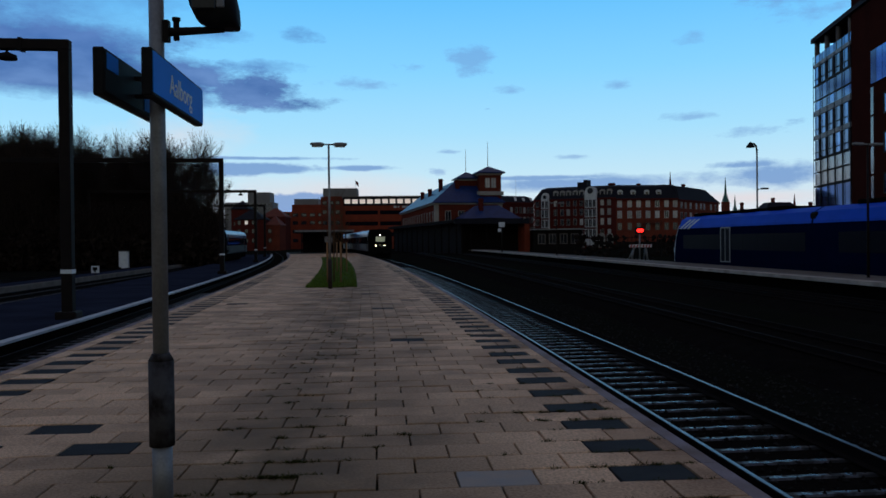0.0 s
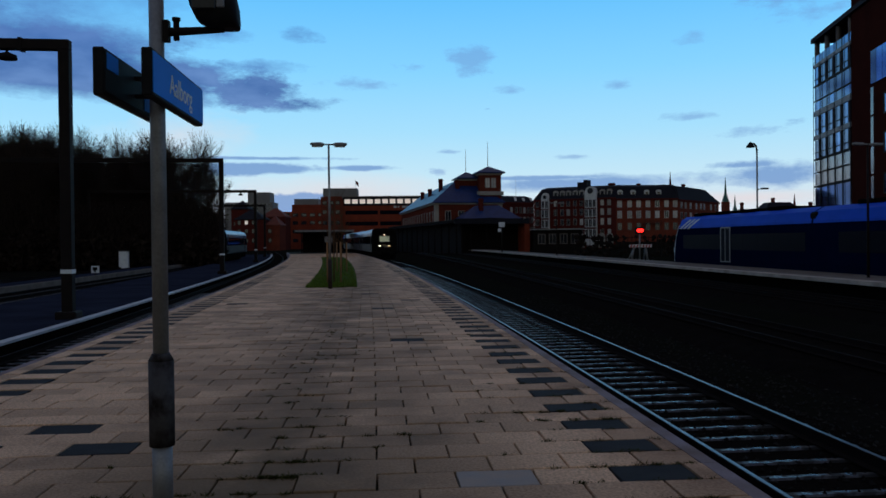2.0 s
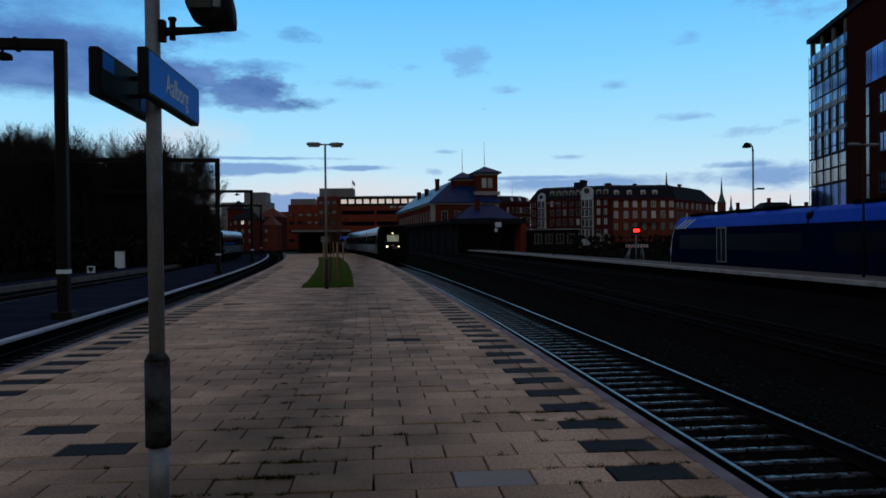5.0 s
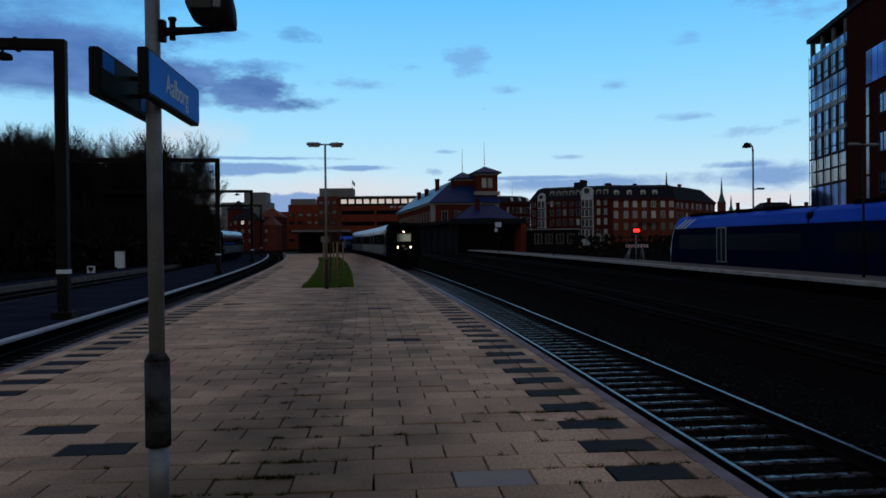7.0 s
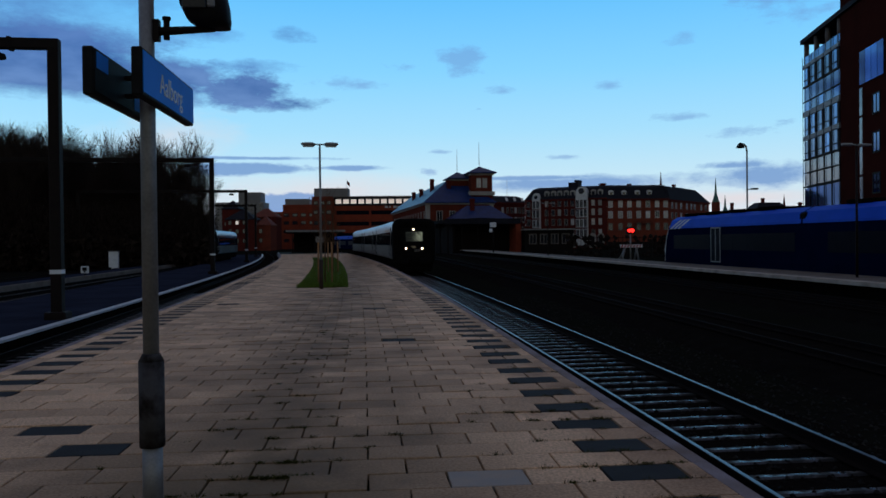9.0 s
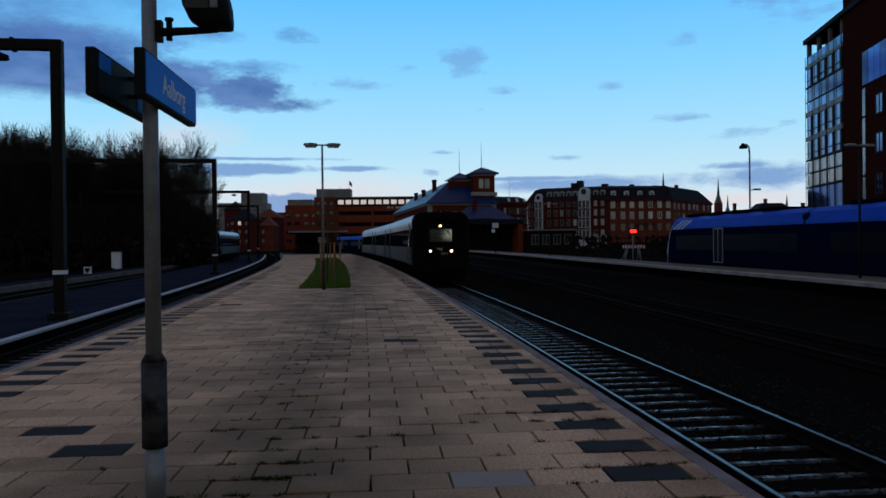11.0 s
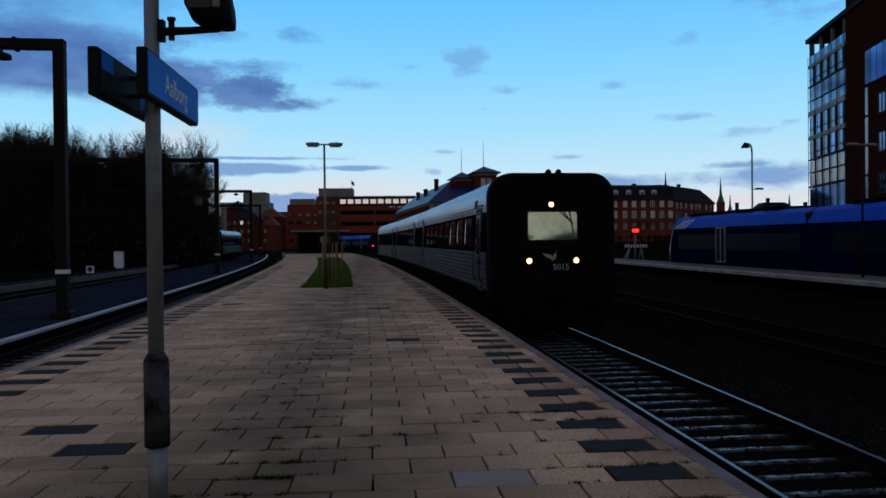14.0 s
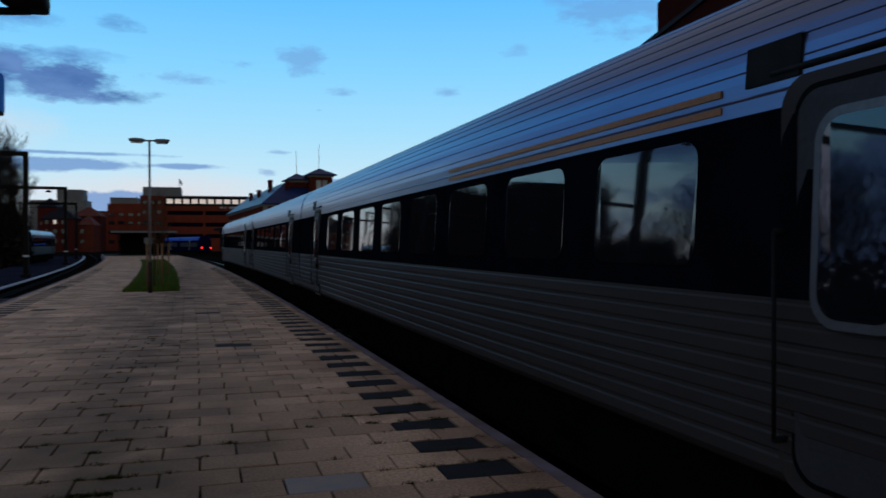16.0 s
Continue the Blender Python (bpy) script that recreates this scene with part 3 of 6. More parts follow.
def build_floodlight():
    s = thing("floodlight", "grey rounded lamp head on a bracket arm", "lamp", (-1.505 + 0.39, 5.42, 3.30), 0)
    bm = bmesh.new()
    secs = []
    for z, w, d, ox in ((-0.115, 0.05, 0.06, 0.075), (-0.105, 0.10, 0.10, 0.055), (-0.06, 0.138, 0.13, 0.02), (0.03, 0.155, 0.15, -0.005), (0.16, 0.152, 0.15, -0.03), (0.28, 0.13, 0.13, -0.05), (0.34, 0.07, 0.07, -0.055)):
        secs.append([(ox + w * math.copysign(abs(math.cos(q)) ** 0.55, math.cos(q)), d * math.copysign(abs(math.sin(q)) ** 0.55, math.sin(q)), z) for q in [2 * math.pi * i / 24 for i in range(24)]])
    loft(bm, secs, smooth=True)
    part("housing", bm, BLACK, s)
    bm = bmesh.new()
    soft_box(bm, 0.035, 0.085, -0.158, -0.135, -0.01, 0.24, 0.006)
    part("side_panel", bm, LAMP_GREY, s, "pale grey side panel")
    bm = bmesh.new()
    soft_box(bm, -0.125, 0.03, -0.160, -0.135, -0.02, 0.24, 0.006)
    part("front_glass", bm, material("smoked_glass", (0.03, 0.03, 0.032), 0.2), s)


def build_platform_lamp():
    x, y = -2.07, 30.0
    s = thing("platform_lamp", "slim grey steel lamp post with two heads in a lawn strip", "lamp post", (x, y, 0), 5)
    bm = bmesh.new()
    rod(bm, (0, 0, -0.03), (0, 0, 1.1), 0.075, n=14)
    part("base", bm, material("brown_base", (0.05, 0.032, 0.025), 0.8), s)
    bm = bmesh.new()
    rod(bm, (0, 0, 1.1), (0, 0, 5.42), 0.048, 0.038, n=12)
    part("pole", bm, GALV, s)
    bm = bmesh.new()
    rod(bm, (-0.22, 0, 5.42), (0.22, 0, 5.42), 0.03, n=10)
    part("crossarm", bm, GALV, s)
    for side in (-1, 1):
        bm = bmesh.new()
        secs = []
        for d, w, h, zz in ((0.16, 0.06, 0.04, 5.42), (0.24, 0.11, 0.075, 5.42), (0.45, 0.14, 0.085, 5.42), (0.64, 0.11, 0.06, 5.43), (0.69, 0.04, 0.03, 5.44)):
            secs.append([(side * d, w * math.cos(q), zz + h * math.sin(q)) for q in [2 * math.pi * i / 14 for i in range(14)]])
        loft(bm, secs, smooth=True)
        h = part("lamp_head", bm, LAMP_GREY, s)
        bm = bmesh.new()
        soft_box(bm, side * 0.22 if side > 0 else -0.62, side * 0.62 if side > 0 else -0.22, -0.09, 0.09, 5.325, 5.36, 0.01)
        part("lens", bm, LENS, h, "pale lamp lens")


def build_lawn():
    bm = bmesh.new()
    def a(y): return -3.07 + (bend(y) - bend(31)) - 0.013 * (y - 31)
    def b(y): return -1.10 + (bend(y) - bend(31)) - 0.004 * (y - 31)
    ribbon(bm, a, b, 30.7, 92, -0.05, 0.01)
    lawn = structure("lawn", bm, LAWN, "narrow strip of short green grass in the paving")
    rnd = random.Random(3)
    verts, faces = [], []
    for k in range(16000):
        y = 30.72 + 60 * rnd.random() ** 1.8
        x = a(y) + (b(y) - a(y)) * rnd.random()
        h, w, q = rnd.uniform(0.05, 0.16), rnd.uniform(0.006, 0.014), rnd.random() * 6.28
        c, s = math.cos(q) * w, math.sin(q) * w
        i = len(verts)
        verts += [(x - c, y - s, 0.0), (x + c, y + s, 0.0), (x + rnd.uniform(-.05, .05), y + rnd.uniform(-.05, .05), h)]
        faces.append((i, i + 1, i + 2))
    me = bpy.data.meshes.new("grass")
    me.from_pydata(verts, [], faces)
    me.materials.append(GRASS)
    tagged(new("grass", me), "short green grass blades", "grass", kind="stuff")


def tuft(x, y, n, rnd, spread, verts, faces, z=0.0, tall=0.07):
    for k in range(n):
        px, py = x + rnd.gauss(0, spread), y + rnd.gauss(0, spread * 0.6)
        h, w, q = rnd.uniform(0.3, 1.0) * tall, rnd.uniform(0.003, 0.008), rnd.random() * 6.28
        c, s = math.cos(q) * w, math.sin(q) * w
        i = len(verts)
        verts += [(px - c, py - s, z), (px + c, py + s, z), (px + rnd.uniform(-.04, .04), py + rnd.uniform(-.04, .04), z + h)]
        faces.append((i, i + 1, i + 2))


def build_sapling(x, y, h, seed):
    rnd = random.Random(seed)
    s = thing("sapling", "bare young tree tied to pine stakes", "tree", (x, y, 0), 0, "young trees in the lawn")
    bm = bmesh.new()
    rod(bm, (0, 0, 0), (0.02, 0, h), 0.03, 0.012, n=8)
    part("trunk", bm, SAPLING, s)
    bm = bmesh.new()
    for i in range(46):
        z = h * rnd.uniform(0.45, 1.0)
        q, k = rnd.random() * 6.28, rnd.uniform(0.15, 0.55)
        e = (math.cos(q) * k, math.sin(q) * k, z + k * rnd.uniform(0.7, 1.6))
        rod(bm, (0.01, 0, z), e, 0.014, 0.006, n=4, caps=False)
        f = (e[0] * 1.3, e[1] * 1.5, e[2] + 0.2)
        rod(bm, e, f, 0.008, 0.004, n=3, caps=False)
    part("crown", bm, SAPLING, s)
    for sx in (-0.28, 0.28):
        bm = bmesh.new()
        rod(bm, (sx, 0.1, 0), (sx, 0.1, 1.75), 0.038, 0.036, n=8)
        part("stake", bm, STAKE, s, "orange-brown pine stake")


def build_gantry(x, y, reach, seed, top=7.75):
    s = thing("lamp_gantry", "dark steel gantry beam over the sidings with a hanging lamp", "gantry", (x, y, -0.42), 3, "gantries over the sidings")
    h = top + 0.42
    bm = bmesh.new()
    soft_box(bm, -0.155, 0.155, -0.155, 0.155, 0, h - 0.3, 0.015)
    p = part("post", bm, DARK_STEEL, s)
    bm = bmesh.new()
    soft_box(bm, -0.30, 0.30, -0.30, 0.30, -0.02, 0.22, 0.03)
    part("foot", bm, DARK_STEEL, s)
    bm = bmesh.new()
    box(bm, -0.165, 0.165, -0.165, 0.165, 1.33, 1.45)
    part("marker_band", bm, SIGN_WHITE, s, "white reflective band")
    bm = bmesh.new()
    soft_box(bm, -reach, 0.155, -0.15, 0.15, h - 0.3, h, 0.015)
    k = -1.2
    while k > -reach:
        box(bm, k - 0.05, k + 0.05, -0.17, 0.17, h - 0.34, h + 0.03)
        k -= 1.6
    part("beam", bm, DARK_STEEL, s)
    bm = bmesh.new()
    rod(bm, (-1.6, 0, h - 0.3), (-1.6, 0, h - 0.42), 0.04, n=8)
    loft(bm, [[(-1.6 + r * math.cos(q), r * math.sin(q), z) for q in [2 * math.pi * i / 14 for i in range(14)]] for r, z in ((0.06, h - 0.38), (0.26, h - 0.46), (0.28, h - 0.58), (0.1, h - 0.62))], smooth=True)
    part("hanging_lamp", bm, BLACK, s)
    bm = bmesh.new()
    box(bm, -reach - 0.15, -reach + 0.15, -0.15, 0.15, 0, h)
    part("post", bm, DARK_STEEL, s)


# ---- trees ----


def build_tree(x, y, h, seed, spread=0.32, z=-0.95):
    rnd = random.Random(seed)
    s = thing("tree", "bare tall winter tree with a dense dark crown of twigs", "tree", (x, y, z), rnd.uniform(0, 360), "trees behind the sidings")
    bm, tv, tf = bmesh.new(), [], []

    def twig(a, b, r):
        d = (b - a)
        o = d.orthogonal().normalized() * r
        i = len(tv)
        tv.extend([tuple(a - o), tuple(a + o), tuple(b)])
        tf.append((i, i + 1, i + 2))

    def grow(a, d, length, r, level):
        """A limb that bends upward and throws branches on alternate sides, finer each time."""
        pieces = 4 if level < 2 else 3
        p = a
        for k in range(pieces):
            d = (d + Vector((rnd.gauss(0, .10), rnd.gauss(0, .10), 0.10 if level else 0.0))).normalized()
            q = p + d * length / pieces
            if level < 2:
                rod(bm, p, q, r, r * 0.82, n=5, caps=False)
            else:
                twig(p, q, max(r, 0.020))
            r *= 0.82
            p = q
            if level < 4 and (level or k > 0):
                for c in range({0: 3, 1: 2, 2: 3, 3: 3}[level] + (k == pieces - 1)):
                    side = Vector((rnd.gauss(0, 1), rnd.gauss(0, 1), 0)).normalized()
                    lean = rnd.uniform(0.35, 0.85)
                    nd = (d * (1 - lean * 0.45) + side * lean * spread * 2.2 + Vector((0, 0, 0.12))).normalized()
                    grow(p, nd, length * rnd.uniform(0.50, 0.66) * (1.15 if level == 0 else 1), max(r * 0.55, 0.014), level + 1)

    grow(Vector((0, 0, 0)), Vector((0, 0, 1)), h * 0.44, h * 0.016, 0)
    part("trunk", bm, BARK, s)
    me = bpy.data.meshes.new("crown")
    me.from_pydata(tv, [], tf)
    me.materials.append(BARK)
    o = new("crown", me)
    o.parent = s
    return s


def build_thicket():
    """The dense twigs and undergrowth at the foot of the trees: thin upright slivers over a dark ragged mass."""
    rnd = random.Random(8)
    verts, faces = [], []
    for k in range(120000):
        y = rnd.uniform(84, 122)
        u = rnd.uniform(0.19, 0.62)
        x = -y * u - 1.0
        tall = 6.4 + 0.6 * min(1.0, max(0.0, (u - 0.23) / 0.10)) + 2.2 * noise.noise((x * 0.22, y * 0.10, 0)) + 1.6 * noise.noise((x * 0.7, y * 0.2, 4))
        if k % 4 == 0:
            y = rnd.uniform(-45, 62)
            x = rnd.uniform(-41, -31.5)
            tall = 8.5 + 3.5 * noise.noise((x * 0.2, y * 0.2, 0)) + 1.6 * noise.noise((x * 0.7, y * 0.7, 4))
        f = rnd.random() ** 0.8
        z = -0.9 + f * max(1.5, tall)
        i = len(verts)
        if f < 0.5:
            r = rnd.uniform(0.3, 0.9)
            a, b = Vector((rnd.gauss(0, 1), rnd.gauss(0, 0.5), rnd.gauss(0, 1))).normalized() * r, Vector((rnd.gauss(0, 1), rnd.gauss(0, 0.5), rnd.gauss(0, 1))).normalized() * r
        else:
            a = Vector((rnd.gauss(0, 0.42), rnd.gauss(0, 0.3), rnd.uniform(0.5, 1.0))) * rnd.uniform(0.7, 1.9)
            b = Vector((rnd.uniform(0.035, 0.10) * (1.5 - f), 0.02, 0.0))
        verts += [(x, y, z), (x + a.x, y + a.y, max(-0.95, z + a.z)), (x + b.x, y + b.y, max(-0.95, z + b.z))]
        faces.append((i, i + 1, i + 2))
    me = bpy.data.meshes.new("undergrowth")
    me.from_pydata(verts, [], faces)
    me.materials.append(LEAF)
    tagged(new("undergrowth", me), "dense dark undergrowth below the trees", "bushes", kind="stuff")

# ---- trains ----


def section(points, y):
    return [(x, y, z) for x, z in points]


def half_round(steps_=10):
    """The roof's half outline, from the shoulder to the crown."""
    pts = []
    for i in range(steps_ + 1):
        q = math.pi / 2 * i / steps_
        pts.append((1.50 * math.cos(q) ** 0.45 if i < steps_ else 0.0, 2.98 + 0.905 * math.sin(q) ** 0.75))
    return pts


def ribbed_side(z0, z1, x_at, n, depth):
    pts = []
    for i in range(n):
        a, b = z0 + (z1 - z0) * i / n, z0 + (z1 - z0) * (i + 1) / n
        h = b - a
        for z, d in ((a, 0), (a + h * 0.12, depth), (a + h * 0.70, depth), (a + h * 0.82, 0)):
            pts.append((x_at(z) + d, z))
    pts.append((x_at(z1), z1))
    return pts


def side_x(z):
    """Half width of the car at a height over the rail."""
    if z < 1.9:
        return 1.545 - 0.075 * ((1.9 - z) / 1.1) ** 2
    return 1.545 - 0.045 * ((z - 1.9) / 1.08) ** 2


def rounded_outline(w, z0, z1, r, n=8):
    pts = []
    for cx, cz, q0 in ((w - r, z0 + r, -90), (w - r, z1 - r, 0), (-w + r, z1 - r, 90), (-w + r, z0 + r, 180)):
        for i in range(n + 1):
            q = radians(q0 + 90 * i / n)
            pts.append((cx + r * math.cos(q), cz + r * math.sin(q)))
    return pts


def plate(bm, side, y0, y1, z0, z1, r, out, thick=0.03, n=5):
    """A rounded panel lying on the side of a car."""
    cy, cz, w, h = (y0 + y1) / 2, (z0 + z1) / 2, (y1 - y0) / 2, (z1 - z0) / 2
    ring = [(a, cz + b - 0) for a, b in rounded_outline(w, -h, h, r, n)]
    loft(bm, [[(side * (side_x(z) + out - thick), cy + a, z) for a, z in ring], [(side * (side_x(z) + out), cy + a, z) for a, z in ring]])
    return bm


def build_car(name, label, length, lead, group):
    """A coach of the grey train. Its leading end is at y = 0 and it reaches back along y; z is over the rail."""
    c = thing(name, label, "train car", group=group)
    y0, y1 = (0.50 if lead == 1 else 0.12), length - (0.50 if lead == -1 else 0.12)
    doors = [(1.17, 1.99), (length - 3.6, length - 2.78)] if lead == 1 else [(1.6, 2.42), (length - 2.5, length - 1.68)]
    for side in (1, -1):
        bm = bmesh.new()
        pts = [(1.40, 1.05), (1.475, 1.09)] + ribbed_side(1.13, 2.02, side_x, 8, 0.009)
        pts = [(side * x, z) for x, z in pts]
        inner = [(side * 1.3, 2.02), (side * 1.3, 1.05)]
        loft(bm, [section(pts + inner, y0), section(pts + inner, y1)])
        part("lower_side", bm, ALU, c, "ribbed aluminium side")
        bm = bmesh.new()
        pts = [(side * side_x(z), z) for z in (2.02, 2.2, 2.5, 2.8, 2.98)]
        loft(bm, [section(pts + [(side * 1.3, 2.98), (side * 1.3, 2.02)], y0), section(pts + [(side * 1.3, 2.98), (side * 1.3, 2.02)], y1)])
        part("window_band", bm, BAND, c, "black window band")
        # window panes
        k = doors[0][1] + 0.80
        widths = [1.22]
        i = 0
        while k + 1.7 < doors[1][0]:
            w = widths[i % len(widths)]
            bm = bmesh.new()
            plate(bm, side, k, k + w, 2.16, 2.90, 0.13, 0.006)
            part("window_pane", bm, TRAIN_GLASS, c, "rounded dark window pane")
            k += w + 0.53
            i += 1
        # doors
        for a, b in doors:
            bm = bmesh.new()
            plate(bm, side, a - 0.12, b + 0.12, 1.06, 3.12, 0.16, 0.012)
            part("door_frame", bm, ALU, c, "aluminium door surround")
            bm = bmesh.new()
            plate(bm, side, a - 0.02, b + 0.02, 1.12, 3.06, 0.14, 0.016)
            part("door_gap", bm, RUBBER, c, "black rubber seal")
            bm = bmesh.new()
            plate(bm, side, a + 0.01, b - 0.01, 1.15, 3.03, 0.13, 0.022)
            d = part("door", bm, DOOR_GREY, c, "grey plug door")
            bm = bmesh.new()
            plate(bm, side, a + 0.14, b - 0.14, 1.90, 2.92, 0.15, 0.030)
            part("window_rim", bm, RIM, d, "pale window rim")
            bm = bmesh.new()
            plate(bm, side, a + 0.185, b - 0.185, 1.945, 2.875, 0.12, 0.034)
            part("window_pane", bm, TRAIN_GLASS, d, "dark door window")
            hx = side * 1.60
            for yy in (a - 0.07, b + 0.07):
                bm = bmesh.new()
                rod(bm, (hx, yy, 1.32), (hx, yy, 2.35), 0.011, n=8)
                for z in (1.32, 2.35):
                    rod(bm, (hx, yy, z), (hx - side * 0.08, yy, z), 0.018, n=8)
                part("grab_rail", bm, BLACK, c, "black upright grab rail")
            bm = bmesh.new()
            box(bm, hx - side * 0.06 if side > 0 else hx - 0.005, hx + 0.005 if side > 0 else hx + 0.06, a + 0.06, a + 0.22, 1.72, 1.82)
            part("door_handle", bm, BLACK, d)
            bm = bmesh.new()
            loft(bm, [[(side * x, yy, z) for x, z in ((1.45, 3.12), (1.510, 3.12), (1.492, 3.33), (1.43, 3.33))] for yy in (b + 0.0, b + 0.40)])
            part("vent", bm, BLACK, c, "black air inlet over the door")
            bm = bmesh.new()
            rod(bm, (side * 1.50, a - 0.15, 3.16), (side * 1.50, b + 0.2, 3.16), 0.018, n=8)
            part("rain_gutter", bm, BLACK, c)
        if lead == 1:
            for z in (3.035, 3.13):
                bm = bmesh.new()
                loft(bm, [[(side * (1.496 + o), yy, z + dz) for o, dz in ((-0.01, -0.02), (0.012, -0.02), (0.011, 0.02), (-0.01, 0.02))] for yy in (2.60, 7.6)])
                part("stripe", bm, ORANGE, c, "thin orange stripe")
    # roof with fine seams
    rp = half_round(14)
    prof = []
    for i, (x, z) in enumerate(rp):
        prof.append((x, z))
        if i < 11:
            nx, nz = rp[i + 1]
            prof.append((x + (nx - x) * 0.45, z + (nz - z) * 0.45))
            prof.append((x + (nx - x) * 0.50 + 0.004, z + (nz - z) * 0.50 + 0.0035))
            prof.append((x + (nx - x) * 0.55, z + (nz - z) * 0.55))
    full = prof + [(-x, z) for x, z in reversed(prof[:-1])]
    bm = bmesh.new()
    loft(bm, [section(full, y0), section(full, y1)])
    part("roof", bm, ALU_ROOF, c, "curved aluminium roof with fine seams, tinted sky-blue")
    for k in range(int(length // 5)):
        bm = bmesh.new()
        soft_box(bm, -0.7, 0.7, 2.4 + 5 * k, 4.4 + 5 * k, 3.78, 3.87, 0.03)
        part("roof_unit", bm, UNDER, c)
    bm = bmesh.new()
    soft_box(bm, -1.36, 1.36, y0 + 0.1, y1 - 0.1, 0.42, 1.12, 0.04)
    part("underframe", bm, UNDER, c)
    for k in range(4):
        bm = bmesh.new()
        soft_box(bm, -1.3, 1.3, 6 + 2.3 * k, 7.8 + 2.3 * k, 0.22, 0.415, 0.03)
        part("equipment_box", bm, UNDER, c)
    for k in ((2.2, 4.8, length - 0.9) if lead == 1 else (0.9, length - 0.9)):
        for sx in (-0.75, 0.75):
            bm = bmesh.new()
            rod(bm, (sx - 0.06, k, 0.43), (sx + 0.06, k, 0.43), 0.43, n=24, smooth=False)
            part("wheel", bm, RUST, c)
    ends = []
    if lead == 1:
        ends = [length]
    elif lead == 0:
        ends = [0, length]
    else:
        ends = [0]
    for e in ends:
        bm = bmesh.new()
        o = rounded_outline(1.42, 0.7, 3.74, 0.5)
        s = -0.12 if e else 0.0
        loft(bm, [section(o, e + s), section(o, e + s + 0.12)])
        part("gangway_bellows", bm, RUBBER, c, "black rubber bellows between cars")
    if lead == 1:
        build_cab_front(c)
    return c


def build_cab_front(c):
    """The blunt end: a fat rubber ring round a recessed cab door with a small windscreen."""
    outer = rounded_outline(1.47, 0.62, 3.86, 0.62, 10)

    def ring(s, y):
        return [(x * s[0], y, 2.24 + (z - 2.24) * s[1]) for x, z in outer]

    def inset(w, z0, z1, r, y):
        return [(x, y, z) for x, z in rounded_outline(w, z0, z1, r, 10)]

    bm = bmesh.new()
    loft(bm, [inset(1.50, 0.60, 3.86, 0.52, 0.56), inset(1.515, 0.59, 3.875, 0.54, 0.35), inset(1.50, 0.60, 3.875, 0.55, 0.14), inset(1.44, 0.66, 3.81, 0.54, 0.03),
              inset(1.33, 0.76, 3.70, 0.60, 0.0), inset(1.14, 0.92, 3.50, 0.50, 0.02), inset(1.02, 1.02, 3.38, 0.42, 0.08), inset(0.92, 1.10, 3.32, 0.36, 0.16), inset(0.85, 1.14, 3.28, 0.30, 0.17)], smooth=True)
    part("rubber_front", bm, RUBBER, c, "fat black rubber front ring")
    bm = bmesh.new()
    o = rounded_outline(0.74, 1.28, 3.22, 0.12, 6)
    loft(bm, [section(o, 0.168), section(o, 0.145)])
    door = part("cab_door", bm, material("cab_door_paint", (0.0045, 0.004, 0.004), 0.6, spec=0.03, second=(0.009, 0.0085, 0.008), scale=3, fine=30), c, "black folding cab door")
    bm = bmesh.new()
    o = rounded_outline(0.63, 2.26, 3.00, 0.07, 5)
    loft(bm, [section(o, 0.146), section(o, 0.132)])
    part("windscreen_frame", bm, BLACK, door)
    bm = bmesh.new()
    o = rounded_outline(0.585, 2.30, 2.955, 0.05, 5)
    loft(bm, [section([(x, z) for x, z in o], 0.131), section(o, 0.112)])
    for v in bm.verts:
        v.co.y += (v.co.z - 2.3) * 0.015
    part("windscreen", bm, CAB_GLASS, door, "windscreen reflecting the sky")
    bm = bmesh.new()
    rod(bm, (0.40, 0.10, 3.00), (0.50, 0.10, 2.45), 0.012, n=6)
    rod(bm, (0.12, 0.10, 3.02), (0.47, 0.10, 2.70), 0.010, n=6)
    rod(bm, (0.20, 0.10, 3.05), (0.49, 0.10, 2.66), 0.010, n=6)
    rod(bm, (0.10, 0.11, 3.03), (0.26, 0.11, 3.03), 0.03, n=8)
    part("wiper", bm, BLACK, door)
    for x, z, r, mat, name in ((-0.565, 1.81, 0.076, HEADLIGHT, "headlight"), (0.565, 1.81, 0.076, HEADLIGHT, "headlight"), (-0.03, 3.13, 0.068, TOPLIGHT, "top_light")):
        bm = bmesh.new()
        rod(bm, (x, 0.16, z), (x, 0.115, z), r * 1.35, r * 1.2, n=20)
        h = part(name, bm, BLACK, c, "black lamp bezel")
        bm = bmesh.new()
        rod(bm, (x, 0.13, z), (x, 0.105, z), r, r * 0.85, n=20)
        part("bulb", bm, mat, h, "glowing warm lamp")
        bm = bmesh.new()
        rod(bm, (x, 0.112, z), (x, 0.100, z), r * 0.66, r * 0.5, n=16)
        part("bulb", bm, LAMP_CORE, h, "white-hot lamp core")
    # emblem: a plain winged shape
    bm = bmesh.new()
    for shape in ([(-0.22, 0.09), (-0.02, 0.05), (0.03, 0.0), (0.0, -0.06), (-0.10, -0.02), (-0.17, 0.03)],
                  [(0.0, -0.10), (0.08, -0.06), (0.115, 0.02), (0.11, 0.09), (0.05, 0.07), (0.02, -0.02)]):
        loft(bm, [[(x - 0.02, y, 1.90 + z) for x, z in shape] for y in (0.146, 0.136)])
    part("emblem", bm, GOLD, door, "gold winged emblem")
    bm = bmesh.new()
    rod(bm, (0.09, 0.146, 2.03), (0.09, 0.136, 2.03), 0.03, n=12)
    part("emblem_crown", bm, material("rust_red_paint", (0.10, 0.03, 0.02), 0.6), door)
    writing("fleet_number", "5015", 0.20, TEXT_GREY, c, pose(0.20, 0.140, 1.655, 90, 0, 0), "pale numerals", 0.006)
    bm = bmesh.new()
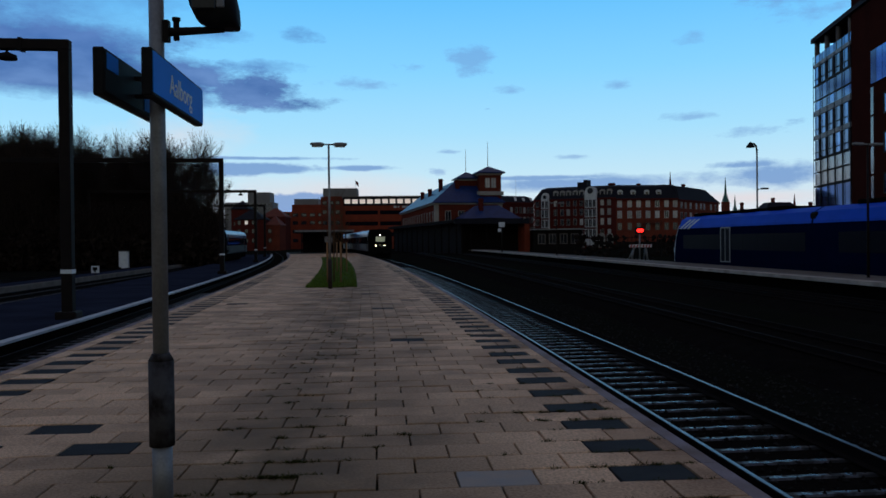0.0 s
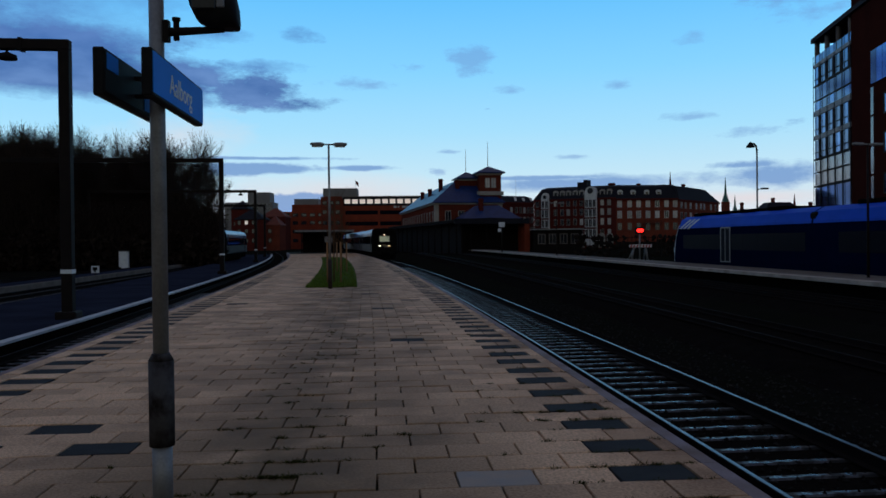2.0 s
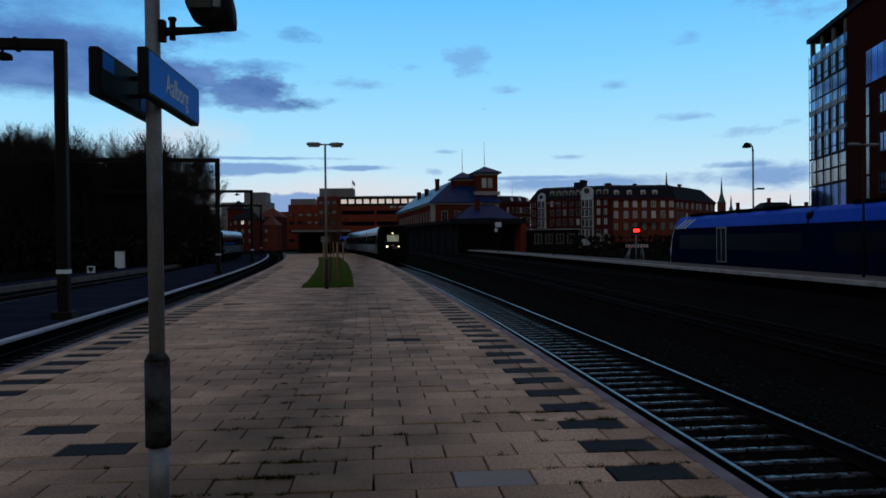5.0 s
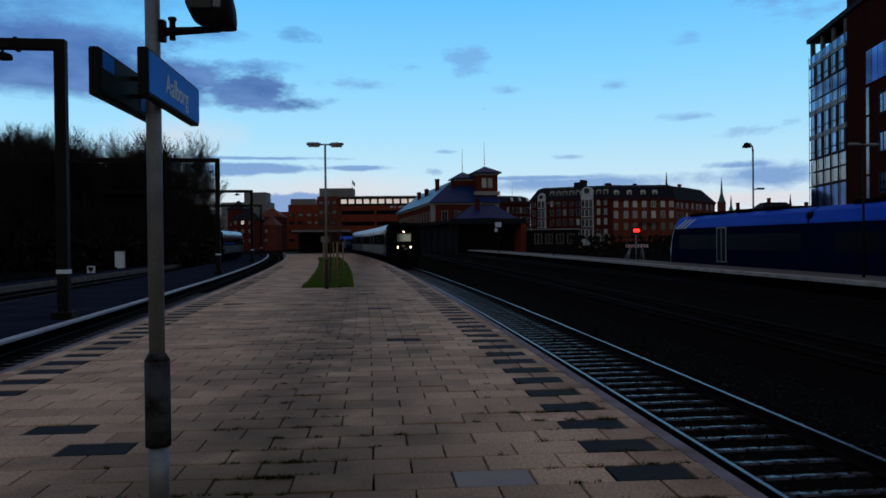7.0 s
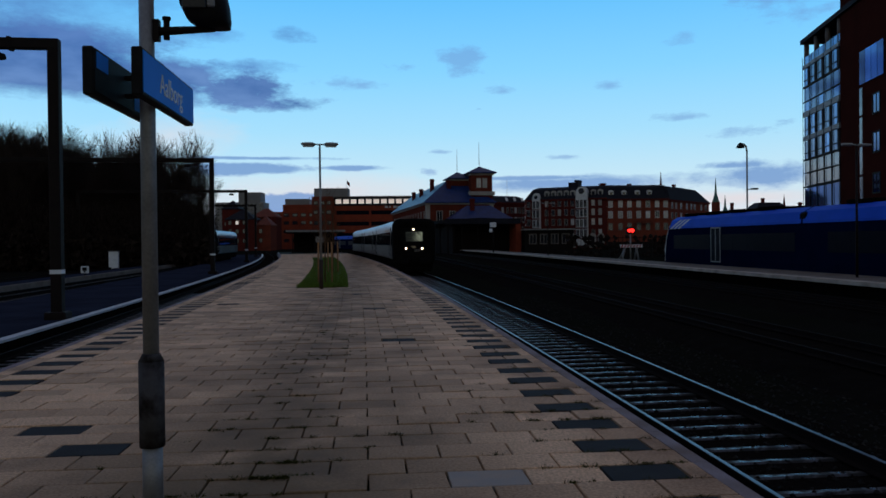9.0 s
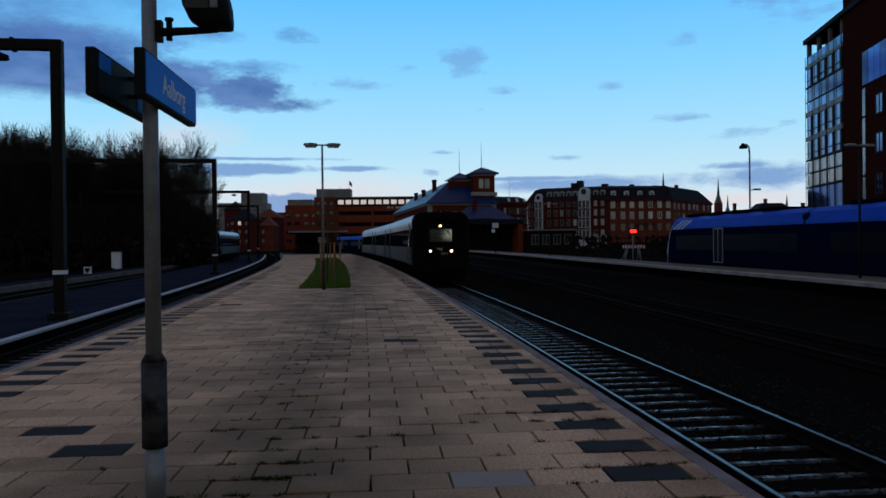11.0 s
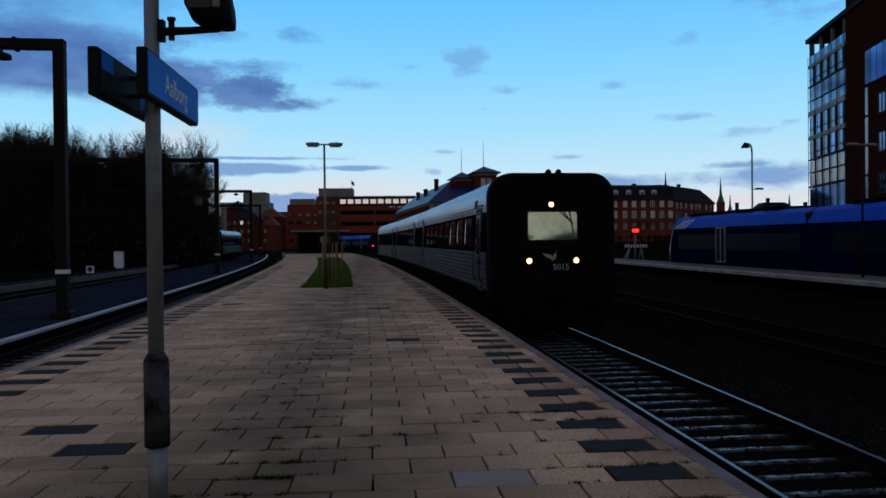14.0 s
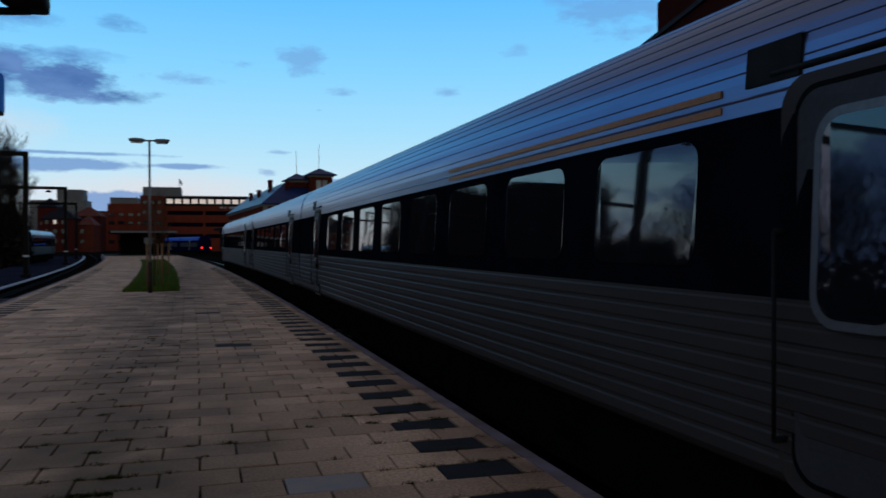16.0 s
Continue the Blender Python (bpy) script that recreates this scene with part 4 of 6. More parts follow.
    for x in (-0.07, 0.09):
        rod(bm, (x * 1.5, 0.10, 3.86), (x * 1.5, 0.34, 3.86), 0.055, 0.035, n=12)
        rod(bm, (x * 1.5, 0.06, 3.88), (x * 1.5, 0.11, 3.88), 0.075, 0.05, n=12)
    part("horn", bm, BLACK, c)
    bm = bmesh.new()
    soft_box(bm, -0.42, 0.42, -0.02, 0.4, 0.78, 1.10, 0.05)
    rod(bm, (-0.16, -0.10, 0.94), (0.16, -0.10, 0.94), 0.09, n=12)
    for x in (-0.34, 0.34):
        rod(bm, (x, -0.08, 0.95), (x, 0.1, 0.95), 0.07, n=12)
    part("coupler", bm, UNDER, c)
    bm = bmesh.new()
    soft_box(bm, -1.25, 1.25, 0.10, 0.5, 0.22, 0.80, 0.08)
    part("plough", bm, UNDER, c, "black snow plough")


def build_blue_train(name, label, at, turn, cars):
    s = thing(name, label, "train", at, turn)

    def outline(k=1.0, drop=0.0):
        return [(1.40 * k, 0.45), (1.45 * k, 0.9), (1.46 * k, 2.2), (1.40 * k, 3.15 - drop), (1.22 * k, 3.62 - drop), (0.8 * k, 3.86 - drop), (0, 3.92 - drop),
                (-0.8 * k, 3.86 - drop), (-1.22 * k, 3.62 - drop), (-1.40 * k, 3.15 - drop), (-1.46 * k, 2.2), (-1.45 * k, 0.9), (-1.40 * k, 0.45)]

    def nose(y):                                   # how far the ends are drawn in
        q = max(0.0, 1 - y / 1.6)
        return 1 - 0.18 * q * q, 0.85 * q * q
    y = 0.0
    for k, length in enumerate(cars):
        first, last = k == 0, k == len(cars) - 1
        ys = ([0, 0.25, 0.6, 1.1, 1.7] if first else [y]) + ([y + length] if not last else [y + length - 1.7, y + length - 1.1, y + length - 0.6, y + length - 0.2, y + length])
        secs = []
        for yy in ys:
            kx, dr = nose(yy) if first and yy < 2 else nose(y + length - yy) if last and yy > y + length - 2 else (1, 0)
            slant = 0.9 if first and yy < 1.6 else 0
            secs.append([(x, yy + (slant * max(0, (z - 1.4) / 2.5) * (1 - yy / 1.6) if slant else 0), z) for x, z in outline(kx, dr)])
        bm = bmesh.new()
        loft(bm, secs)
        body = part("body", bm, BLUE_SHADED, s, "blue body, darkened as in shade")
        # roof shoulder in a brighter blue: the skylight on it is in the colour
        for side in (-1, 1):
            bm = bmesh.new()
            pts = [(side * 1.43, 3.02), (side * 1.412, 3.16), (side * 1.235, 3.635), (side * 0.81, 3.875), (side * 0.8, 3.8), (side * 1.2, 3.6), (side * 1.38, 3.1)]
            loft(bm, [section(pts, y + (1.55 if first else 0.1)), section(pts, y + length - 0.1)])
            part("roof_shoulder", bm, BLUE_SKYLIT, body, "blue roof edge, brightened as by skylight")
            bm = bmesh.new()
            box(bm, *sorted((side * 1.40, side * 1.466)), y + 2.4, y + length - 0.6, 1.55, 2.55)
            part("window_band", bm, DARK_GLASS, body, "dark window band")
            n = int((length - 4) // 1.9) if length > 10 else 0
            for i in range(n):
                bm = bmesh.new()
                soft_box(bm, *sorted((side * 1.44, side * 1.470)), y + 2.7 + 1.9 * i, y + 4.2 + 1.9 * i, 1.62, 2.48, 0.01)
                part("window_pane", bm, DARK_GLASS, body)
            for dy in ((8.7,) if length > 10 else ()):
                bm = bmesh.new()
                for a, b, z0, z1 in ((0, 0.08, 0.75, 3.0), (0.66, 0.74, 0.75, 3.0), (1.32, 1.40, 0.75, 3.0), (0, 1.4, 2.92, 3.0), (0, 1.4, 0.75, 0.82)):
                    box(bm, *sorted((side * 1.44, side * 1.485)), y + dy + a, y + dy + b, z0, z1)
                part("door_frame", bm, GALV, body, "pale door frame")
                bm = bmesh.new()
                box(bm, *sorted((side * 1.44, side * 1.475)), y + dy + 0.08, y + dy + 1.32, 0.82, 2.92)
                part("door_leaf", bm, DARK_GLASS, body)
        if not first:
            bm = bmesh.new()
            soft_box(bm, -1.38, 1.38, y - 0.35, y + 0.35, 0.6, 3.6, 0.1)
            part("gangway_bellows", bm, RUBBER, s)
        for i in range(4):
            bm = bmesh.new()
            soft_box(bm, -0.9, 0.9, y + 3 + i * (length - 5) / 4, y + 5 + i * (length - 5) / 4, 3.86, 4.08, 0.05)
            part("roof_unit", bm, UNDER, s)
        bm = bmesh.new()
        box(bm, -1.25, 1.25, y + 1.5, y + length - 1, 0.2, 0.5)
        for q in (2.5, 4.7, length - 3):
            for sx in (-0.75, 0.75):
                rod(bm, (sx - .06, y + q, 0.42), (sx + .06, y + q, 0.42), 0.42, n=16)
        part("underframe", bm, UNDER, s)
        y += length
    return s


def build_blue_trains():
    # the standing set at the opposite platform
    s = build_blue_train("blue_railcar", "blue local train with pale diagonal stripes, standing at a buffer stop", (track_4(58) - 0.1, 58.75, RAIL_Z), 180.6, [19.5, 18.5])
    for i in range(3):
        for side in (1, -1):
            bm = bmesh.new()
            a = 1.75 + 0.72 * i
            loft(bm, [[(side * x, a + d + (z - 3.04) * 2.3, z) for d, x in ((0, x0), (0.34, x0), (0.34, x0 - 0.03), (0, x0 - 0.03))] for x0, z in ((1.452, 3.0), (1.430, 3.17), (1.255, 3.645))], closed=True)
            part("nose_stripe", bm, WHITE_PAINT, s, "pale diagonal stripe")
    bm = bmesh.new()
    for side in (1, -1):
        box(bm, *sorted((side * 1.10, side * 1.22)), -0.03, 0.45, 1.3, 1.55)
        loft(bm, [[(side * (x - 0.04), yy, z), (side * x, yy - 0.03, z), (side * x, yy + 0.14, z), (side * (x - 0.04), yy + 0.14, z)] for x, yy, z in ((1.19, 0.02, 0.6), (1.22, 0.04, 1.5), (1.22, 0.5, 2.6), (1.14, 0.85, 3.3))])
    part("nose_edge", bm, WHITE_PAINT, s, "pale edge lines on the nose")
    # the set that waits far down the same track
    r = build_blue_train("departing_railcar", "blue local train with red tail lights far down the track", (-0.9, 185.0, RAIL_Z), 15.0, [19, 19])
    for x in (-0.95, 0.95):
        bm = bmesh.new()
        rod(bm, (x, 0.02, 1.35), (x, -0.06, 1.35), 0.17, n=14)
        part("tail_light", bm, TAIL, r, "red tail light")


# ---- the moving train ----
LENGTHS = (21.1, 17.6, 21.1)
# seconds, place of the train's front along the platform
FRONT = [(0.0, 100.5), (1.0, 98.0), (2.0, 94.3), (3.0, 89.8), (4.0, 84.6), (5.25, 77.6), (6.5, 70.4), (7.0, 67.4), (7.5, 64.4), (8.0, 61.3), (8.5, 58.2), (9.0, 55.0),
         (10.25, 46.5), (11.5, 37.8), (12.0, 34.0), (12.5, 30.1), (13.0, 26.2), (13.5, 22.2), (14.0, 18.2), (14.5, 14.1), (15.0, 9.9), (15.2, 8.20), (15.5, 5.68), (15.7, 3.90), (16.0, 1.26)]


def car_pose(y0, length):
    """A car with both its ends on the track."""
    a = Vector((train_line(y0), y0))
    y1 = y0 + length
    for i in range(4):
        b = Vector((train_line(y1), y1))
        y1 += length - (b - a).length
    b = Vector((train_line(y1), y1))
    d = b - a
    return pose(a.x, a.y, RAIL_Z, 0, 0, math.degrees(math.atan2(-d.x, d.y))), y1


CARS = []


def build_train():
    for name, label, length, lead in (("leading_railcar", "grey aluminium train car with blunt black rubber front and lamps", LENGTHS[0], 1),
                                      ("middle_railcar", "grey aluminium middle train car with a dark window band", LENGTHS[1], 0),
                                      ("trailing_railcar", "grey aluminium rear train car with a dark window band", LENGTHS[2], -1)):
        CARS.append(build_car(name, label, length, lead, "cars of the arriving train"))


def build_parked_train():
    x, y = -19.64, 92.0
    p = build_car("parked_railcar", "dark train car parked on the siding by the trees", 21.1, 1, "parked train")
    p.matrix_basis = pose(x, y, RAIL_Z, 0, 0, 3.5)
    for o in p.children_recursive:
        if o.name.startswith("bulb"):
            o.data.materials.clear()
            o.data.materials.append(LENS)


def motions():
    rows = [[], [], []]
    for t, y in FRONT:
        for k, length in enumerate(LENGTHS):
            m, y = car_pose(y, length)
            rows[k].append((t, m))
    for c, r in zip(CARS, rows):
        walk(c, r)

# ---- buildings: local x along the front, y into the building, the front faces -y ----
WINDOWS = {}


def window_at(parent, x, z, w, h, pane_mat, frame_mat, m=None, bars=True):
    """A window: a proud frame with a recessed pane. Alike windows share their meshes."""
    key = (round(w, 2), round(h, 2), pane_mat.name, frame_mat.name, bars)
    if key not in WINDOWS:
        bm = bmesh.new()
        t = min(0.16, w * 0.09)
        def loop(k, y):
            return [bm.verts.new((sx * (w / 2 - k), y, sz * (h / 2 - k))) for sx, sz in ((-1, -1), (1, -1), (1, 1), (-1, 1))]
        loops = [loop(0, 0.02), loop(0, -0.06), loop(t, -0.06), loop(t, 0.02)]
        for a, b in zip(loops, loops[1:] + loops[:1]):
            for i in range(4):
                bm.faces.new((a[i], a[(i + 1) % 4], b[(i + 1) % 4], b[i]))
        frame_mesh = mesh_of("window", bm, frame_mat)
        bm = bmesh.new()
        box(bm, -w / 2 + t, w / 2 - t, -0.02, 0.0, -h / 2 + t, h / 2 - t)
        pane_mesh = mesh_of("pane", bm, pane_mat)
        bm = bmesh.new()
        box(bm, -t / 3, t / 3, -0.05, -0.022, -h / 2 + t, h / 2 - t)
        WINDOWS[key] = (frame_mesh, pane_mesh, mesh_of("glazing_bar", bm, frame_mat))
    f, p = (new(n, me) for n, me in zip(("window", "pane"), WINDOWS[key]))
    f.parent, p.parent = parent, f
    if bars:
        new("glazing_bar", WINDOWS[key][2]).parent = f
    f.matrix_basis = (m or Matrix()) @ pose(x, -0.012, z)
    return f


def building(name, label, at, turn, w, d, h, mat, category="building"):
    b = thing(name, label, category, at, turn)
    bm = bmesh.new()
    box(bm, 0, w, 0, d, 0, h)
    part("wall", bm, mat, b)
    return b


def block_part(parent, name, mat, x0, x1, y0, y1, z0, z1, label=""):
    bm = bmesh.new()
    box(bm, x0, x1, y0, y1, z0, z1)
    return part(name, bm, mat, parent, label)


def hip_roof(parent, name, mat, x0, x1, y0, y1, z0, z1, run, over=0.4, flat=0.0, label=""):
    bm = bmesh.new()
    a = [(x0 - over, y0 - over, z0), (x1 + over, y0 - over, z0), (x1 + over, y1 + over, z0), (x0 - over, y1 + over, z0)]
    rx, ry = min(run, (x1 - x0) / 2 - 0.05), min(run, (y1 - y0) / 2 - 0.05)
    t = [(x0 + rx, y0 + ry, z1), (x1 - rx, y0 + ry, z1), (x1 - rx, y1 - ry, z1), (x0 + rx, y1 - ry, z1)]
    loft(bm, [[(x, y, z - 0.25) for x, y, z in a], a, t])
    return part(name, bm, mat, parent, label)


def chimney(parent, x, y, z0, z1, w=0.8):
    bm = bmesh.new()
    soft_box(bm, x - w / 2, x + w / 2, y - w / 2, y + w / 2, z0, z1, 0.04)
    box(bm, x - w * 0.6, x + w * 0.6, y - w * 0.6, y + w * 0.6, z1 - 0.5, z1 - 0.25)
    return part("chimney", bm, BRICK_DEEP, parent)


def mast(parent, x, y, z0, z1, r=0.09):
    bm = bmesh.new()
    rod(bm, (x, y, z0), (x, y, z1), r, r * 0.5, n=8)
    return part("flagpole", bm, WHITE_PAINT, parent, "white flagpole")


def build_station():
    b = building("station_building", "red brick railway station with slate roofs and a square tower", (12.1, 190, -0.95), 5.0, 16.5, 75, 12.0, BRICK_STATION)
    block_part(b, "cornice", STUCCO, -0.3, 16.8, -0.3, 75.3, 11.5, 12.1, "pale cornice")
    block_part(b, "corner_quoin", STUCCO, -0.12, 0.9, -0.12, 0.9, 0, 11.5)
    block_part(b, "corner_quoin", STUCCO, 15.6, 16.62, -0.12, 0.9, 0, 11.5)
    hip_roof(b, "roof", SLATE, 0, 16.5, 0, 75, 12.1, 17.7, 6.2, 0.7, label="blue-black slate hip roof")
    for x, y, z in ((4.0, 16, 18.9), (3.2, 30, 17.2), (3.0, 44, 17.2), (6.2, 4.0, 17.6)):
        chimney(b, x, y, 13.0, z, 1.0)
    # front gable windows and long side windows
    for i in range(4):
        window_at(b, 3.2 + 3.2 * i, 8.6, 1.5, 2.8, PANE, STUCCO)
    side = pose(0, 0, 0, 0, 0, -90)
    for i in range(14):
        window_at(b, -3.5 - 5.0 * i, 8.4, 1.7, 3.2, PANE, STUCCO, side)
        window_at(b, -3.5 - 5.0 * i, 4.2, 1.7, 2.6, PANE, STUCCO, side)
    # towers
    for x0, x1, y0, top, win in ((6.9, 11.2, 4.5, 18.3, False), (11.3, 16.6, 1.0, 19.4, True)):
        tw = block_part(b, "tower", BRICK_STATION, x0, x1, y0, y0 + 5.8, 11.0, top, "square brick tower")
        block_part(tw, "tower_cornice", STUCCO, x0 - 0.25, x1 + 0.25, y0 - 0.25, y0 + 6.05, top - 0.7, top - 0.1)
        block_part(tw, "tower_band", STUCCO, x0 - 0.5, x1 + 0.5, y0 - 0.5, y0 + 6.3, top - 5.6, top - 4.7)
        if win:
            for i in range(2):
                window_at(tw, (x0 + x1) / 2 - 0.75 + 1.5 * i, top - 2.6, 1.2, 2.4, BLIND, STUCCO, pose(0, y0, 0))
        hip_roof(b, "tower_roof", SLATE, x0, x1, y0, y0 + 5.8, top, top + 1.65, 2.6, 0.9)
        mast(b, (x0 + x1) / 2, y0 + 2.9, top + 1.8, top + (7.8 if win else 7.4), 0.08)
    # low front wing
    w = block_part(b, "front_wing", BRICK_STATION, 4.6, 19.0, -9, -0.3, 0, 7.5)
    hip_roof(b, "wing_roof", SLATE, 4.6, 19.0, -9, -0.3, 7.5, 11.0, 4.3, 0.5)
    chimney(b, 10.0, -6.0, 8.5, 12.6, 1.0)
    for i in range(4):
        window_at(w, 6.2 + 3.4 * i, 6.2, 1.4, 1.6, PANE, STUCCO, pose(0, -9, 0))


def build_canopy():
    b = thing("station_canopy", "long dark canopy along the station front", "canopy", (13.2, 150, -0.95), 9.8)
    bm = bmesh.new()
    loft(bm, [[(0, y, 6.1), (15, y, 6.1), (15, y, 6.75), (7.5, y, 7.1), (0, y, 6.75)] for y in (0, 72)])
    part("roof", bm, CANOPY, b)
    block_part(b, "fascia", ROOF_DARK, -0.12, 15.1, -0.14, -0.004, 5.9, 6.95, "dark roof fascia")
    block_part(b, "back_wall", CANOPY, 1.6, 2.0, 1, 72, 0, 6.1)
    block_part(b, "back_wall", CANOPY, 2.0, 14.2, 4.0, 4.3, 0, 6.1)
    block_part(b, "end_wall", BRICK, 14.2, 15.2, 0.1, 6, 0, 6.6, "red brick end wall")
    for i in range(12):
        bm = bmesh.new()
        rod(bm, (0.7, 1.0 + 6 * i, 0), (0.7, 1.0 + 6 * i, 6.1), 0.14, n=10)
        rod(bm, (0.7, 1.0 + 6 * i, 4.7), (1.9, 1.0 + 6 * i, 6.1), 0.07, n=6)
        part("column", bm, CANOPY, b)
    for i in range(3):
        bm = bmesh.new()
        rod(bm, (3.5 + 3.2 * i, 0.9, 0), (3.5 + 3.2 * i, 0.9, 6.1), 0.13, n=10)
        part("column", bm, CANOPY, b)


def dormer(parent, x, y, z, mat=WHITE_PAINT):
    bm = bmesh.new()
    box(bm, x - 0.75, x + 0.75, y, y + 1.8, z, z + 1.5)
    loft(bm, [[(x + 0.8 * math.cos(q), yy, z + 1.5 + 0.6 * math.sin(q)) for q in [math.pi * i / 6 for i in range(7)]] for yy in (y - 0.05, y + 1.8)])
    d = part("dormer", bm, mat, parent, "pale arched dormer")
    bm = bmesh.new()
    box(bm, x - 0.45, x + 0.45, y - 0.03, y, z + 0.25, z + 1.6)
    part("pane", bm, PANE, d)


def mansard(parent, length, eave, top, hip0, hip1, label):
    """A steep lower slope with a nearly flat top; hip0 and hip1 draw its ends in."""
    bm = bmesh.new()
    loft(bm, [[(-0.15, -0.35, eave), (length + 0.15, -0.35, eave), (length + 0.15, 14, eave), (-0.15, 14, eave)],
              [(hip0, 1.5, top - 0.7), (length - hip1, 1.5, top - 0.7), (length - hip1, 12.5, top - 0.7), (hip0, 12.5, top - 0.7)],
              [(hip0 * 1.4, 4.5, top), (length - hip1 * 1.4, 4.5, top), (length - hip1 * 1.4, 9.5, top), (hip0 * 1.4, 9.5, top)]])
    return part("roof", bm, ROOF_DARK, parent, label)


def row_house(label, a, b, eave, top, mat, hip0=0.0, hip1=0.0):
    """A block of flats between two points of the plan; its front is the line from a to b."""
    length = math.hypot(b[0] - a[0], b[1] - a[1])
    h = building("apartment_building", label, (a[0], a[1], -0.95), math.degrees(math.atan2(b[1] - a[1], b[0] - a[0])), length, 14, eave, mat)
    mansard(h, length, eave, top, hip0, hip1, "dark mansard roof")
    block_part(h, "cornice", BRICK_DEEP, -0.1, length + 0.1, -0.42, -0.01, eave - 0.55, eave - 0.02)
    return h, length


def skylight(parent, x, y, z):
    bm = bmesh.new()
    loft(bm, [[(x - 0.45, y, z), (x + 0.45, y, z), (x + 0.45, y + 0.1, z), (x - 0.45, y + 0.1, z)], [(x - 0.45, y + 0.55, z + 1.15), (x + 0.45, y + 0.55, z + 1.15), (x + 0.45, y + 0.65, z + 1.15), (x - 0.45, y + 0.65, z + 1.15)]])
    part("skylight", bm, BLIND, parent, "pale roof window")


def bay_window(parent, x, half, top, cols):
    """A white plastered bay through all storeys, with a round gable and dark panes."""
    bay = block_part(parent, "bay", WHITE_PAINT, x - half, x + half, -1.3, -0.01, 1.0, top - 2.0, "white plastered bay")
    bm = bmesh.new()
    loft(bm, [[(x + half * math.cos(math.pi * i / 10), y, top - 2.0 + 2.0 * math.sin(math.pi * i / 10)) for i in range(11)] for y in (-1.3, 1.5)])
    part("bay_gable", bm, WHITE_PAINT, bay, "round white gable")
    for z in (4.6, 7.6, 10.6, 13.4):
        for k in range(cols):
            w = 2 * half / cols
            window_at(bay, x - half + w * (k + 0.5), z, w * 0.84, 2.3, PANE, WHITE_PAINT, pose(0, -1.3, 0))
        block_part(bay, "bay_band", BRICK_DEEP, x - half - 0.02, x + half + 0.02, -1.34, -1.302, z - 1.75, z - 1.3, "red band between storeys")
    bm = bmesh.new()
    rod(bm, (x, -1.34, top - 1.3), (x, -1.30, top - 1.3), half * 0.5, n=14)
    part("gable_window", bm, PANE, bay)


def build_apartments():
    # low house at the far end of the row
    a, length = row_house("dark brick apartment house with roof windows beside the station", (38, 256), (49.9, 262), 15.2, 17.6, BRICK_DEEP, 2.0, 0.3)
    for i, x in enumerate((4.0, 6.0, 7.7, 9.3, 10.9, 12.4)):
        for z in (6.2, 9.4, 12.6):
            window_at(a, x, z, 0.95, 2.0, BLIND if (i + int(z)) % 3 == 0 else PANE, STUCCO)
        if i % 2:
            skylight(a, x, 0.15, 15.7)
    mast(a, 11.0, 7, 17.0, 24.0, 0.06)
    # dark wing with two white bays
    b, length = row_house("dark red brick apartment building with white bay windows and mansard roof", (45.92, 241.0), (67.77, 228.0), 15.0, 18.9, BRICK_DEEP, 2.0, 0.0)
    for i, x in enumerate((1.1, 6.9, 9.0, 10.9, 13.0, 15.0, 21.3, 23.4)):
        for k, z in enumerate((4.8, 8.0, 10.9, 13.7)):
            window_at(b, x, z, 1.05, 1.95, BLIND if (x > 20 and k > 0) or (i * 5 + k * 3) % 7 == 0 else PANE, STUCCO)
        if x > 2:
            dormer(b, x, 0.25, 15.5, STUCCO)
    bay_window(b, 3.9, 1.15, 17.0, 2)
    bay_window(b, 18.1, 1.75, 18.4, 3)
    for px in (14.9, 21.2, 23.6):
        bm = bmesh.new()
        loft(bm, [[(px + 1.0 * math.cos(q), yy, 3.4 + 1.2 * math.sin(q)) for q in [math.pi * i / 8 for i in range(9)]] + [(px - 1.0, yy, 0.3), (px + 1.0, yy, 0.3)] for yy in (-0.5, -0.012)])
        p = part("portal", bm, STUCCO, b, "pale arched portal")
        block_part(p, "portal_glass", PANE, px - 0.6, px + 0.6, -0.53, -0.502, 0.5, 3.6)
    block_part(b, "parapet", ROOF_DARK, 13.2, 16.2, 2.0, 6.0, 18.2, 20.0, "dark stepped roof parapet")
    block_part(b, "parapet", ROOF_DARK, 15.0, 16.3, 2.2, 5.8, 20.0, 20.7)
    # lighter wing facing the tracks
    c, length = row_house("red brick apartment building with white windows and dark mansard roof", (67.85, 228.0), (86.5, 228.0), 14.6, 18.9, BRICK_DARK)
    for i, x in enumerate((1.0, 4.0, 6.7, 9.5, 12.3, 15.1, 17.7)):
        for k, z in enumerate((6.4, 9.9, 13.1)):
            window_at(c, x, z, 1.35, 2.15, BLIND if k and (i + k) % 6 else PANE, WHITE_PAINT if k else CONCRETE)
    for x in (1.3, 5.2, 9.3, 12.9):
        dormer(c, x, 0.3, 15.1)
    for x in (16.0, 16.9):
        skylight(c, x, 0.6, 15.9)
    block_part(c, "shop_front", CANOPY, 0.2, length - 0.2, -0.15, -0.004, 0, 1.9, "dark shop fronts")
    block_part(c, "balcony", DARK_STEEL, 8.0, 13.2, -1.0, -0.16, 7.0, 7.15, "dark balcony")
    for k in range(14):
        block_part(c, "baluster", DARK_STEEL, 8.0 + 0.4 * k - 0.03, 8.0 + 0.4 * k + 0.03, -1.0, -0.94, 7.15, 8.1)
    chimney(c, 0.4, 6, 18.2, 19.6, 1.6)
    chimney(c, 9.0, 7, 18.4, 19.5, 1.0)
